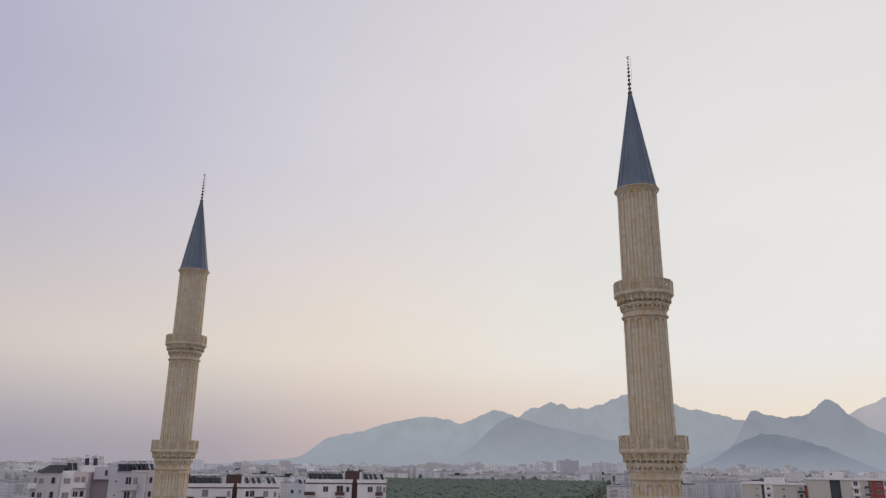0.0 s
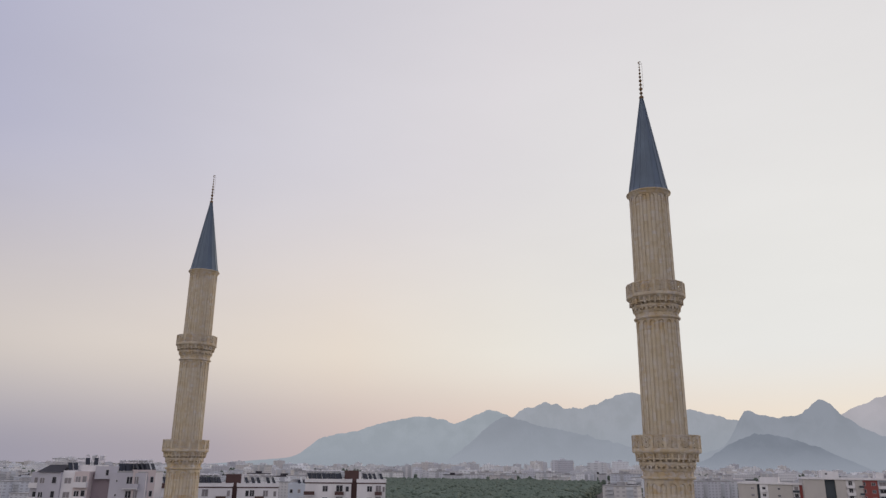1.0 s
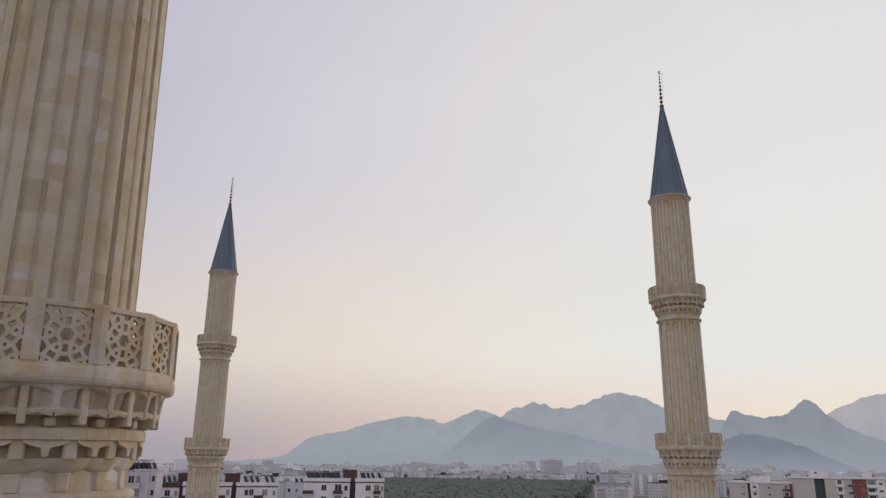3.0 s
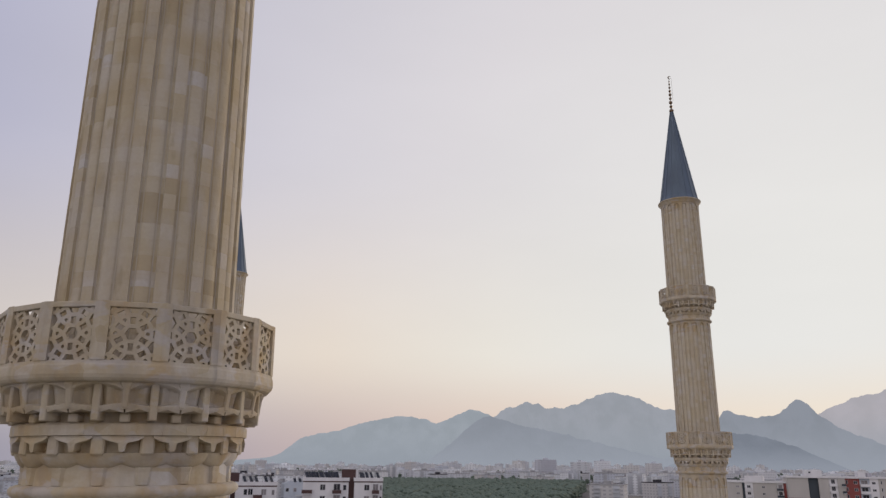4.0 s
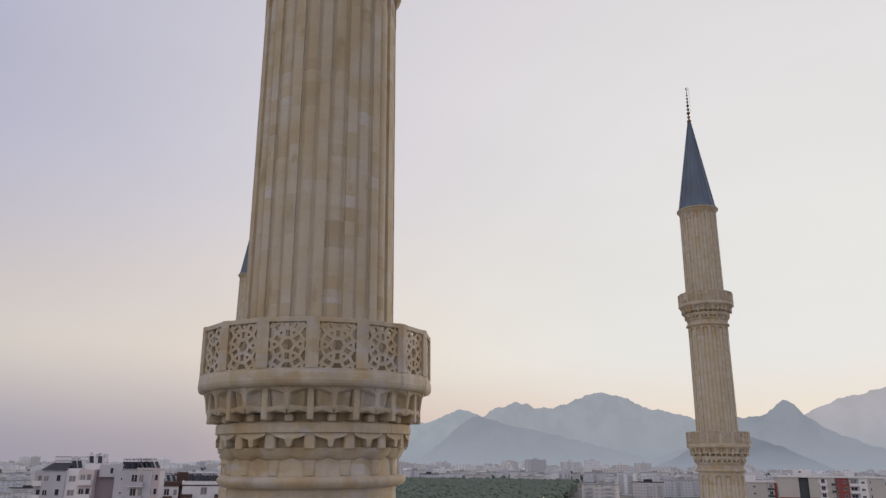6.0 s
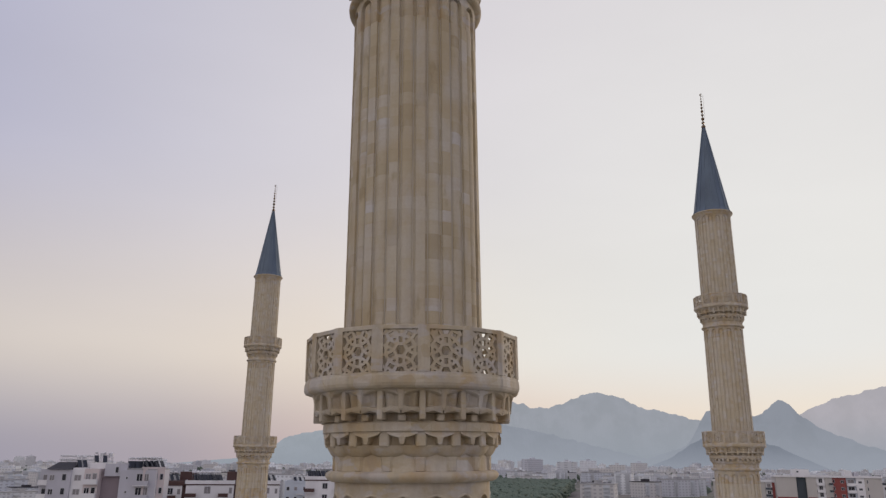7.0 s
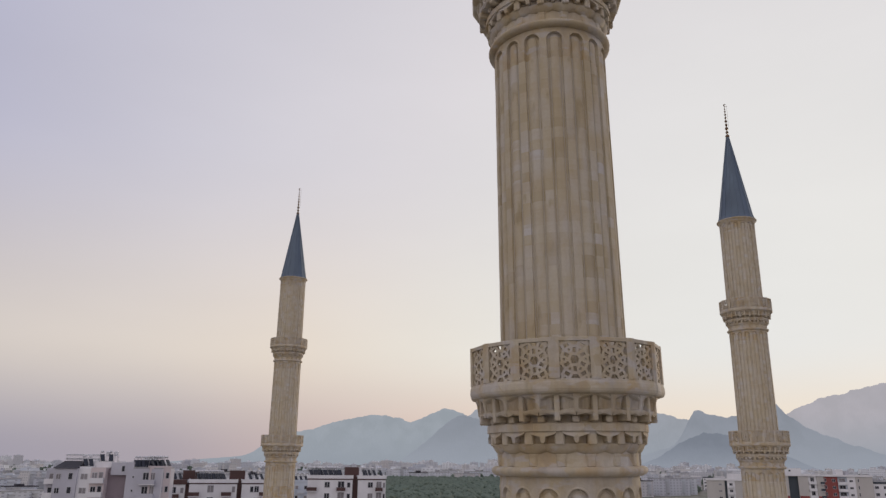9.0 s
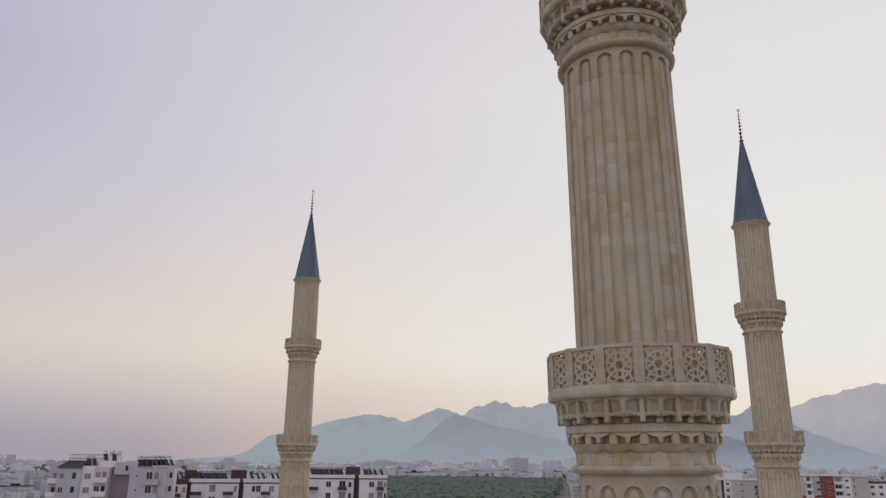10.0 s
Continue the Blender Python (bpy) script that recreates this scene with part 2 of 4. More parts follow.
def ridge_material(name, rock, haze_glow, foot_glow, rise):
    """Far slopes: rock and scrub under haze painted as emission, thickest at the foot, for several kilometres of sunlit
    evening air.
    """
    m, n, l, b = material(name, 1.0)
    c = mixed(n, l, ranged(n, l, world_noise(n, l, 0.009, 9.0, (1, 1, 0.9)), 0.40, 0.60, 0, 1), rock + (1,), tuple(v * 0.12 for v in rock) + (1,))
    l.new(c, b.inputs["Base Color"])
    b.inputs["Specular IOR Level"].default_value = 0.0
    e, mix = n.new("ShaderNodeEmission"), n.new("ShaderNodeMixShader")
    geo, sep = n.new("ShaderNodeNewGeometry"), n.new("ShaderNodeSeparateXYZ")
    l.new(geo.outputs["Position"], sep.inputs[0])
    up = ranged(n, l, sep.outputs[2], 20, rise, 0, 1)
    l.new(mixed(n, l, up, foot_glow, haze_glow), e.inputs["Color"])
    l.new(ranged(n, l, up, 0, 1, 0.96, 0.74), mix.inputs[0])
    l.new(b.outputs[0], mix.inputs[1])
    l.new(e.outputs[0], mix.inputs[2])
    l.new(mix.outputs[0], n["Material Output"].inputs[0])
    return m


# ---------------------------------------------------------------- mesh helpers
def mesh_of(bm, name, mats, smooth=False):
    me = bpy.data.meshes.new(name)
    bmesh.ops.recalc_face_normals(bm, faces=bm.faces)
    bm.to_mesh(me)
    bm.free()
    for m in (mats if isinstance(mats, (list, tuple)) else [mats]):
        me.materials.append(m)
    if smooth:
        me.polygons.foreach_set("use_smooth", [True] * len(me.polygons))
    return me


def from_lists(name, verts, faces, mat, smooth=False):
    me = bpy.data.meshes.new(name)
    me.from_pydata([tuple(v) for v in verts], [], faces)
    me.materials.append(mat)
    if smooth:
        me.polygons.foreach_set("use_smooth", [True] * len(me.polygons))
    me.update()
    return me


def child(name, me, parent, m=None, label=""):
    ob = new(name, me)
    ob.parent = parent
    if m is not None:
        ob.matrix_basis = m
    return tagged(ob, label) if label else ob


def thing(name, label, category, m=None, group="", kind="", me=None):
    ob = new(name, me)
    if m is not None:
        ob.matrix_basis = m
    return tagged(ob, label, category, group, kind)


def box(bm, x0, x1, y0, y1, z0, z1, bevel=0.0):
    vs = [bm.verts.new((x, y, z)) for x in (x0, x1) for y in (y0, y1) for z in (z0, z1)]
    fs = [bm.faces.new([vs[i] for i in q]) for q in ((0, 1, 3, 2), (4, 6, 7, 5), (0, 4, 5, 1), (2, 3, 7, 6), (0, 2, 6, 4), (1, 5, 7, 3))]
    if bevel:
        es = list({e for f in fs for e in f.edges})
        bmesh.ops.bevel(bm, geom=es, offset=bevel, segments=1, affect="EDGES")
    return vs


def box_mesh(name, mat, *dims, bevel=0.0):
    bm = bmesh.new()
    box(bm, *dims, bevel=bevel)
    return mesh_of(bm, name, mat)


def lathe(name, profile, mat, n=64, phase=0.0, smooth=True, flat=False):
    """A turned body round z; flat keeps it a polygon with n sides."""
    verts, faces = [], []
    for r, z in profile:
        for i in range(n):
            a = phase + 2 * math.pi * i / n
            verts.append((r * math.cos(a), r * math.sin(a), z))
    for j in range(len(profile) - 1):
        for i in range(n):
            k = (i + 1) % n
            faces.append((j * n + i, j * n + k, (j + 1) * n + k, (j + 1) * n + i))
    faces.append(tuple(range(n - 1, -1, -1)))
    faces.append(tuple((len(profile) - 1) * n + i for i in range(n)))
    return from_lists(name, verts, faces, mat, smooth and not flat)


def skin(name, radius, n, zs, mat, smooth=True):
    """A closed relief round z: radius(a, z) over n angles and the heights zs."""
    verts = [(radius(2 * math.pi * i / n, z) * math.cos(2 * math.pi * i / n), radius(2 * math.pi * i / n, z) * math.sin(2 * math.pi * i / n), z) for z in zs for i in range(n)]
    faces = [(j * n + i, j * n + (i + 1) % n, (j + 1) * n + (i + 1) % n, (j + 1) * n + i) for j in range(len(zs) - 1) for i in range(n)]
    return from_lists(name, verts, faces, mat, smooth)


# ---------------------------------------------------------------- minarets
DECK = 26.7                                  # height of the lower parapet's top rail
PHASE = radians(4.2)                          # turn of the sixteen-sided plan
STEP = 2 * math.pi / 16
STONE_CACHE = {}


REED, WALL, LANE = 0.010, 0.040, 0.066         # how far a reed's crown, its edges and the lanes beside it lie behind the piers


def sunk(t):
    """Depth across a sunk panel: t is 0 on its middle line and 1 at its edge; a convex reed between two narrow lanes."""
    if t > 0.62:
        return LANE
    return REED + WALL * (1 - math.sqrt(1 - (t / 0.62) ** 2))


def flute(a, wide=0.66):
    """How far the surface lies behind the piers at angle a: piers stand under the posts, a sunk panel with its reed between."""
    u = ((a - PHASE) / STEP) % 1.0 - 0.5
    t = abs(u) / (wide / 2)
    return 0.0 if t >= 1 else sunk(t)


def shaft_mesh(r0, r1, z0, z1, mat, inset=0.008):
    def rad(a, z):
        f = (z - z0) / (z1 - z0)
        return r0 + (r1 - r0) * f - inset - flute(a)
    return skin("core", rad, 16 * 16, [z0, z1], mat, False)


def stone_mesh(r0, r1, groove, height):
    """One block: a rib or the floor of a groove, with chamfered edges and a recessed joint. Built at angle 0, z 0..height."""
    key = (round(r0, 4), round(r1, 4), groove, round(height, 4))
    if key in STONE_CACHE:
        return STONE_CACHE[key]
    half = STEP * (0.33 if groove else 0.17)
    across = (-1, -0.65, -0.61, -0.52, -0.36, -0.18, 0, 0.18, 0.36, 0.52, 0.61, 0.65, 1) if groove else (-1, -0.34, 0.34, 1)
    n = len(across)
    gap = 0.0012 / r0
    rings = []
    for inset, grow, dz in ((0.0, -gap * 1.2, 0.0010), (-0.0015, -gap * 0.5, 0.0003), (-0.10, -gap * 0.5, 0.0003)):
        rows = []
        for r, z in ((r0, dz), (r1, height - dz)):
            line = []
            for i in range(n):
                a = (half + grow) * across[i]
                d = 0.0
                if groove:
                    d = sunk(abs(across[i]))
                rr = r + inset - d
                line.append((rr * math.cos(a), rr * math.sin(a), z))
            rows.append(line)
        rings.append(rows)
    verts, faces = [], []
    for rows in rings:
        verts += rows[0] + rows[1][::-1]
    m = 2 * n
    for i in range(n - 1):
        faces.append((i, i + 1, m - 2 - i, m - 1 - i))
    for k in range(2):
        for i in range(m):
            j = (i + 1) % m
            faces.append((k * m + j, k * m + i, (k + 1) * m + i, (k + 1) * m + j))
    me = from_lists("stone", verts, faces, M_STONE_OB)
    STONE_CACHE[key] = me
    return me


def courses(z0, z1, height, rng):
    zs, z = [z0], z0
    while z < z1 - height * 1.4:
        z += height * rng.uniform(0.92, 1.08)
        zs.append(round(z, 2))
    return zs + [z1]


def clad(core, r0, r1, z0, z1, height, seed, mat, facing=None):
    """Stone courses on a shaft. Blocks that face the angle `facing` become parts of their own, the rest one joined part."""
    rng = random.Random(seed)
    verts, faces, made = [], [], 0
    plans = [courses(z0, z1, height, rng) for _ in range(3)]
    plans[1] = [z0] + [round(z + height * 0.45, 2) for z in plans[0][:-2]] + [z1]
    plan = [plans[0 if rng.random() < 0.86 else rng.randrange(1, 3)] for _ in range(32)]
    for i in range(32):
        groove = i % 2 == 1
        ang = PHASE + STEP * i / 2
        near = facing is not None and abs((ang - facing + math.pi) % (2 * math.pi) - math.pi) < radians(84)
        for a0, a1 in zip(plan[i], plan[i][1:]):
            ra, rb = (r0 + (r1 - r0) * (q - z0) / (z1 - z0) for q in (a0, a1))
            out = rng.uniform(-0.0015, 0.0015)
            me = stone_mesh(ra, rb, groove, a1 - a0)
            turn = Matrix.Rotation(ang, 4, "Z") @ Matrix.Translation((out, 0, a0))
            if near and a0 < 4.2 and made < 300:
                child("stone", me, core, turn)
            else:
                base = len(verts)
                verts += [tuple(turn @ v.co) for v in me.vertices]
                faces += [tuple(base + k for k in p.vertices) for p in me.polygons]
    if faces:
        tagged(child("stonework", from_lists("stonework", verts, faces, mat), core), kind="stuff")


def arcade_mesh(r, z0, z1, wide, head, mat):
    """The band in which the grooves end in round arches."""
    spring = z1 - head - STEP * r * wide / 2

    def rad(a, z):
        u = ((a - PHASE) / STEP) % 1.0 - 0.5
        x = u * STEP * r
        h = wide * STEP * r / 2
        if z <= spring:
            d = h - abs(x)
        else:
            d = h - math.hypot(x, z - spring)
        if d <= 0:
            return r + 0.014 - 0.014 * max(0.0, min(1.0, (-d - 0.03) / 0.02))   # a thin roll round the arch
        return r - sunk(1 - min(1.0, d / h)) - 0.004
    n = 16 * 44
    zs = [z0 + (z1 - z0) * i / 56 for i in range(57)]
    return skin("arcade", rad, n, zs, mat, False)


def lattice_mesh(w, h, thick):
    """A stone plate in the xz plane pierced by hexagons, slots and small triangles on a hexagonal net."""
    centres = [(i * w / 2, (2 * j + i % 2) * h / 4) for i in (-1, 0, 1) for j in (-2, -1, 0, 1, 2)]
    slots, darts = [], []
    for i, a in enumerate(centres):
        for c in centres[i + 1:]:
            d = math.hypot(a[0] - c[0], a[1] - c[1])
            if d < 0.42:
                slots.append(((a[0] + c[0]) / 2, (a[1] + c[1]) / 2, math.atan2(c[1] - a[1], c[0] - a[0])))
                for e in centres:
                    if e > c and c > a and math.hypot(a[0] - e[0], a[1] - e[1]) < 0.42 and math.hypot(c[0] - e[0], c[1] - e[1]) < 0.42:
                        darts.append(((a[0] + c[0] + e[0]) / 3, (a[1] + c[1] + e[1]) / 3))

    def solid(x, z):
        best = 9.0
        for cx, cz in centres:
            dx, dz = abs(x - cx), abs(z - cz)
            best = min(best, max(dx * 0.866 + dz * 0.5, dz) - 0.085)
        for cx, cz, a in slots:
            u, v = (x - cx) * math.cos(a) + (z - cz) * math.sin(a), -(x - cx) * math.sin(a) + (z - cz) * math.cos(a)
            best = min(best, max(abs(u) - 0.053, abs(v) - 0.036 - 0.10 * abs(u) ** 1.0))
        for cx, cz in darts:
            best = min(best, math.hypot(x - cx, z - cz) - 0.027)
        return best
    nx, nz = 62, 72
    gx = [-w / 2 + w * i / nx for i in range(nx + 1)]
    gz = [-h / 2 + h * j / nz for j in range(nz + 1)]
    val = [[solid(x, z) for z in gz] for x in gx]
    index, verts, faces = {}, [], []

    def vert(key, x, z):
        if key not in index:
            index[key] = len(verts)
            verts.extend([(x, 0.0, z), (x, thick, z)])
        return index[key]
    for i in range(nx):
        for j in range(nz):
            ring, cuts = [], []
            corners = ((i, j), (i + 1, j), (i + 1, j + 1), (i, j + 1))
            for q in range(4):
                (i0, j0), (i1, j1) = corners[q], corners[(q + 1) % 4]
                f0, f1 = val[i0][j0], val[i1][j1]
                if f0 > 0:
                    ring.append(vert((i0, j0), gx[i0], gz[j0]))
                if (f0 > 0) != (f1 > 0):
                    s = f0 / (f0 - f1)
                    key = tuple(sorted(((i0, j0), (i1, j1))))
                    k = vert(key, gx[i0] + (gx[i1] - gx[i0]) * s, gz[j0] + (gz[j1] - gz[j0]) * s)
                    ring.append(k)
                    cuts.append(k)
            if len(ring) > 2:
                faces.append(tuple(ring))
                faces.append(tuple(k + 1 for k in ring[::-1]))
            if len(cuts) == 2:
                faces.append((cuts[0], cuts[1], cuts[1] + 1, cuts[0] + 1))
    return from_lists("lattice", verts, faces, M_STONE)


def bracket_mesh(name, w_top, w_low, d_top, d_low, h, tip):
    """A hanging stone bracket: broad under the slab, drawn in below, with a blunt drop. Faces +x, hangs from z 0."""
    bm = bmesh.new()
    rings = []
    for z, w, d0, d1 in ((0, w_top, -0.12, d_top), (-0.10 * h, w_top, -0.12, d_top), (-0.30 * h, w_low * 1.1, -0.12, d_top * 0.80), (-0.75 * h, w_low, -0.12, d_low), (-h, w_low * 0.95, -0.12, d_low * 0.9), (-h - tip, w_low * 0.55, -0.10, d_low * 0.55)):
        c = w * 0.18
        rings.append([bm.verts.new(v) for v in ((d0, -w / 2, z), (d1 - c, -w / 2, z), (d1, -w / 2 + c, z), (d1, w / 2 - c, z), (d1 - c, w / 2, z), (d0, w / 2, z))])
    for r0, r1 in zip(rings, rings[1:]):
        for i in range(6):
            bm.faces.new((r0[i], r0[(i + 1) % 6], r1[(i + 1) % 6], r1[i]))
    bm.faces.new(rings[0])
    bm.faces.new(rings[-1][::-1])
    return mesh_of(bm, name, M_STONE)


def tier_mesh(name, r_top, r_low, z_top, z_low, count, depth, turn, pleats=0.0, shelf=0.0):
    """A ring of arched niches under the deck; pleats fold each niche like a fan, shelf leaves a solid lip below."""
    def rad(a, z):
        f = (z_top - z) / (z_top - z_low)
        base = r_top + (r_low - r_top) * (f ** 1.2)
        u = abs(((a - PHASE + turn) / (2 * math.pi / count)) % 1.0 - 0.5) * 2
        top = 0.06 + 0.30 * u ** 2.2
        k = max(0.0, min(1.0, (f - top) / 0.10))
        if shelf:
            lip = 1 - shelf - 0.10 * u
            k *= max(0.0, min(1.0, (lip - f) / 0.05))
        fold = 1 - pleats * (0.5 - 0.5 * math.cos(3 * math.pi * u))
        return base - depth * k * max(0.0, 1 - u ** 3.0) * fold * (0.75 + 0.25 * f)
    n = count * 24 if count < 20 else count * 14
    zs = [z_top + (z_low - z_top) * i / 26 for i in range(27)]
    return skin(name, rad, n, zs, M_STONE, False)


R_DECK = 2.24
RIM = R_DECK * math.cos(STEP / 2)
M_ = {}


def balcony_parts():
    """Shared meshes of a balcony whose top rail is at z = 0."""
    side = 2 * R_DECK * math.sin(STEP / 2)
    M_["deck"] = lathe("deck", [(1.30, -1.165), (2.165, -1.165), (2.215, -1.15), (2.247, -1.115), (2.264, -1.065), (2.262, -1.0), (2.256, -0.94), (2.244, -0.91), (2.238, -0.866), (2.03, -0.862), (1.30, -0.862)], M_STONE, 16, PHASE, flat=True)
    M_["rail"] = box_mesh("top_rail", M_STONE, -0.11, 0.010, -side / 2 + 0.075, side / 2 - 0.075, -0.083, 0.0, bevel=0.008)
    M_["lattice"] = lattice_mesh(side - 0.20, 0.785, 0.065)
    bm = bmesh.new()
    outer, w = R_DECK + 0.012, 0.115
    c, s = math.cos(STEP / 2), math.sin(STEP / 2)
    foot = [(outer, 0.0), (outer - w * s, w * c), (outer - w * s - 0.15 * c, w * c - 0.15 * s), (outer - 0.17, 0.0), (outer - w * s - 0.15 * c, -w * c + 0.15 * s), (outer - w * s, -w * c)]
    lo, hi = [bm.verts.new((x, y, -0.868)) for x, y in foot], [bm.verts.new((x, y, 0.004)) for x, y in foot]
    for i in range(6):
        j = (i + 1) % 6
        bm.faces.new((lo[i], lo[j], hi[j], hi[i]))
    bm.faces.new(hi)
    bm.faces.new(lo[::-1])
    M_["post"] = mesh_of(bm, "post", M_STONE)
    M_["tier_1"] = tier_mesh("tier", 2.085, 2.03, -1.163, -1.55, 16, 0.20, STEP / 2, 0.42, 0.10)
    M_["ledge"] = lathe("ledge", [(1.4, -1.54), (1.95, -1.54), (1.965, -1.565), (1.93, -1.582), (1.74, -1.59), (1.73, -1.745), (1.4, -1.745)], M_STONE, 16, PHASE, flat=True)
    M_["band"] = lathe("band", [(1.4, -1.735), (1.805, -1.735), (1.83, -1.75), (1.835, -1.815), (1.828, -1.825), (1.82, -1.91), (1.806, -1.922), (1.4, -1.922)], M_STONE, 32, PHASE, flat=True)
    M_["block"] = box_mesh("block", M_STONE, 1.68, 1.89, -0.075, 0.075, -1.735, -1.605, bevel=0.02)
    M_["panel"] = box_mesh("panel", M_STONE, 1.74, 1.84, -0.1802, 0.1802, -1.917, -1.765, bevel=0.003)
    M_["pillar"] = box_mesh("pendant", M_STONE, 1.72, 2.045, -0.056, 0.056, -1.715, -1.17, bevel=0.014)
    M_["stub"] = box_mesh("stub", M_STONE, 1.58, 1.785, -0.10, 0.10, -2.20, -1.90, bevel=0.025)
    M_["tier_2"] = lathe("tier", [(1.4, -1.915), (1.66, -1.917), (1.65, -2.02), (1.63, -2.185), (1.4, -2.19)], M_STONE, 32, PHASE, flat=True)
    bm = bmesh.new()
    half = [(0.29, 0.0), (0.29, -0.03), (0.22, -0.066), (0.13, -0.09), (0.068, -0.105), (0.05, -0.14), (0.046, -0.20), (0.028, -0.228)]
    out = half + [(-y, z) for y, z in half[::-1]]
    fr = [bm.verts.new((0.155 - y * y * 0.42 + 0.10 * z, y, z)) for y, z in out]
    bk = [bm.verts.new((-0.05, y * 0.95, z)) for y, z in out]
    for q in range(len(out)):
        p = (q + 1) % len(out)
        bm.faces.new((fr[q], fr[p], bk[p], bk[q]))
    for q in range(7):
        p = len(out) - 1 - q
        bm.faces.new((fr[q], fr[q + 1], fr[p - 1], fr[p]))
        bm.faces.new((bk[q], bk[p], bk[p - 1], bk[q + 1]))
    M_["hood"] = mesh_of(bm, "hood", M_STONE)

    def cups(a, z):
        if z > -2.1705:
            return 1.62
        u = ((a - PHASE) / STEP + 0.5) % 1.0 - 0.5
        f = min(1.0, (-2.171 - z) / 0.225 / (1.0 - 0.30 * (2 * u) ** 2))
        return 1.575 + 0.175 * (1 - f) ** 0.55 - 0.030 * (2 * abs(u)) ** 3 * (1 - f)
    M_["cups"] = skin("cup_ring", cups, 16 * 20, [-2.168] + [-2.171 - 0.225 * i / 16 for i in range(17)], M_STONE, False)
    M_["neck"] = lathe("neck", [(1.4, -2.328), (1.588, -2.328), (1.59, -2.35), (1.59, -2.37), (1.59, -2.63), (1.605, -2.645), (1.4, -2.645)], M_STONE, 96)
    M_["ring"] = lathe("ring_moulding", [(1.4, -2.64), (1.67, -2.64), (1.735, -2.665), (1.765, -2.71), (1.76, -2.76), (1.72, -2.81), (1.65, -2.845), (1.4, -2.85)], M_STONE, 48, PHASE)
    M_["bracket_a"] = bracket_mesh("bracket", 0.21, 0.10, 0.135, 0.085, 0.36, 0.03)
    bm = bmesh.new()
    w, h_, d = 0.37, 0.10, 0.12
    out = [(-w / 2, -h_), (0, -h_ * 0.50), (w / 2, -h_), (w / 2, -h_ * 0.40), (0, 0.0), (-w / 2, -h_ * 0.40)]
    fr = [bm.verts.new((d - 0.10 * abs(y) - 0.3 * abs(z), y, z)) for y, z in out]
    bk = [bm.verts.new((-0.14, y, z)) for y, z in out]
    for q in range(6):
        bm.faces.new((fr[q], fr[(q + 1) % 6], bk[(q + 1) % 6], bk[q]))
    bm.faces.new((fr[0], fr[1], fr[4], fr[5]))
    bm.faces.new((fr[1], fr[2], fr[3], fr[4]))
    bm.faces.new(bk[::-1])
    M_["chevron"] = mesh_of(bm, "chevron", M_STONE)
    M_["dentil"] = bracket_mesh("dentil", 0.25, 0.22, 0.045, 0.04, 0.25, 0.012)


def balcony(parent, z, scale):
    s = Matrix.Translation((0, 0, z)) @ Matrix.Scale(scale, 4)
    deck = child("balcony", M_["deck"], parent, s, "sixteen-sided limestone balcony with pierced parapet")
    for key, name in (("tier_1", "niche_ring"), ("tier_2", "niche_ring"), ("cups", "cup_ring"), ("ledge", "ledge"), ("band", "band"), ("neck", "neck"), ("ring", "ring_moulding")):
        child(name, M_[key], deck)
    for i in range(16):
        at = Matrix.Rotation(PHASE + STEP * i, 4, "Z")
        mid_ = Matrix.Rotation(PHASE + STEP * (i + 0.5), 4, "Z")
        child("post", M_["post"], deck, at)
        child("top_rail", M_["rail"], deck, mid_ @ Matrix.Translation((RIM, 0, 0)))
        child("lattice_panel", M_["lattice"], deck, mid_ @ Matrix.Translation((RIM - 0.022, 0, -0.473)) @ Matrix.Rotation(math.pi / 2, 4, "Z"))
        child("dentil", M_["dentil"], deck, at @ Matrix.Translation((1.588, 0, -2.375)))
        child("bracket", M_["bracket_a"], deck, mid_ @ Matrix.Translation((1.97, 0, -1.161)))
        child("pendant", M_["pillar"], deck, at)
        child("block", M_["block"], deck, mid_)
        child("panel", M_["panel"], deck, at)
        child("panel", M_["panel"], deck, mid_)
        child("stub", M_["stub"], deck, at)
        child("hood", M_["hood"], deck, mid_ @ Matrix.Translation((1.685, 0, -1.923)))
        for turn in (0.25, 0.75):
            lean_ = Matrix.Rotation(PHASE + STEP * (i + turn), 4, "Z")
            child("chevron", M_["chevron"], deck, lean_ @ Matrix.Translation((1.925, 0, -1.505)))
    return deck


def crescent_mesh():
    bm = bmesh.new()
    n, rings = 22, []
    for i in range(n + 1):
        a = radians(-62 + 304 * i / n) + math.pi
        w = 0.010 + 0.075 * math.sin(math.pi * i / n)
        c = Vector((math.sin(a) * 0.15, 0, -math.cos(a) * 0.15))
        out = c.normalized()
        rings.append([bm.verts.new(v) for v in (c - out * w, c + Vector((0, 0.03, 0)), c + out * w * 0.5, c - Vector((0, 0.03, 0)))])
    for a, b in zip(rings, rings[1:]):
        for q in range(4):
            bm.faces.new((a[q], a[(q + 1) % 4], b[(q + 1) % 4], b[q]))
    bm.faces.new(rings[0][::-1])
    bm.faces.new(rings[-1])
    return mesh_of(bm, "crescent", M_GILT, True)


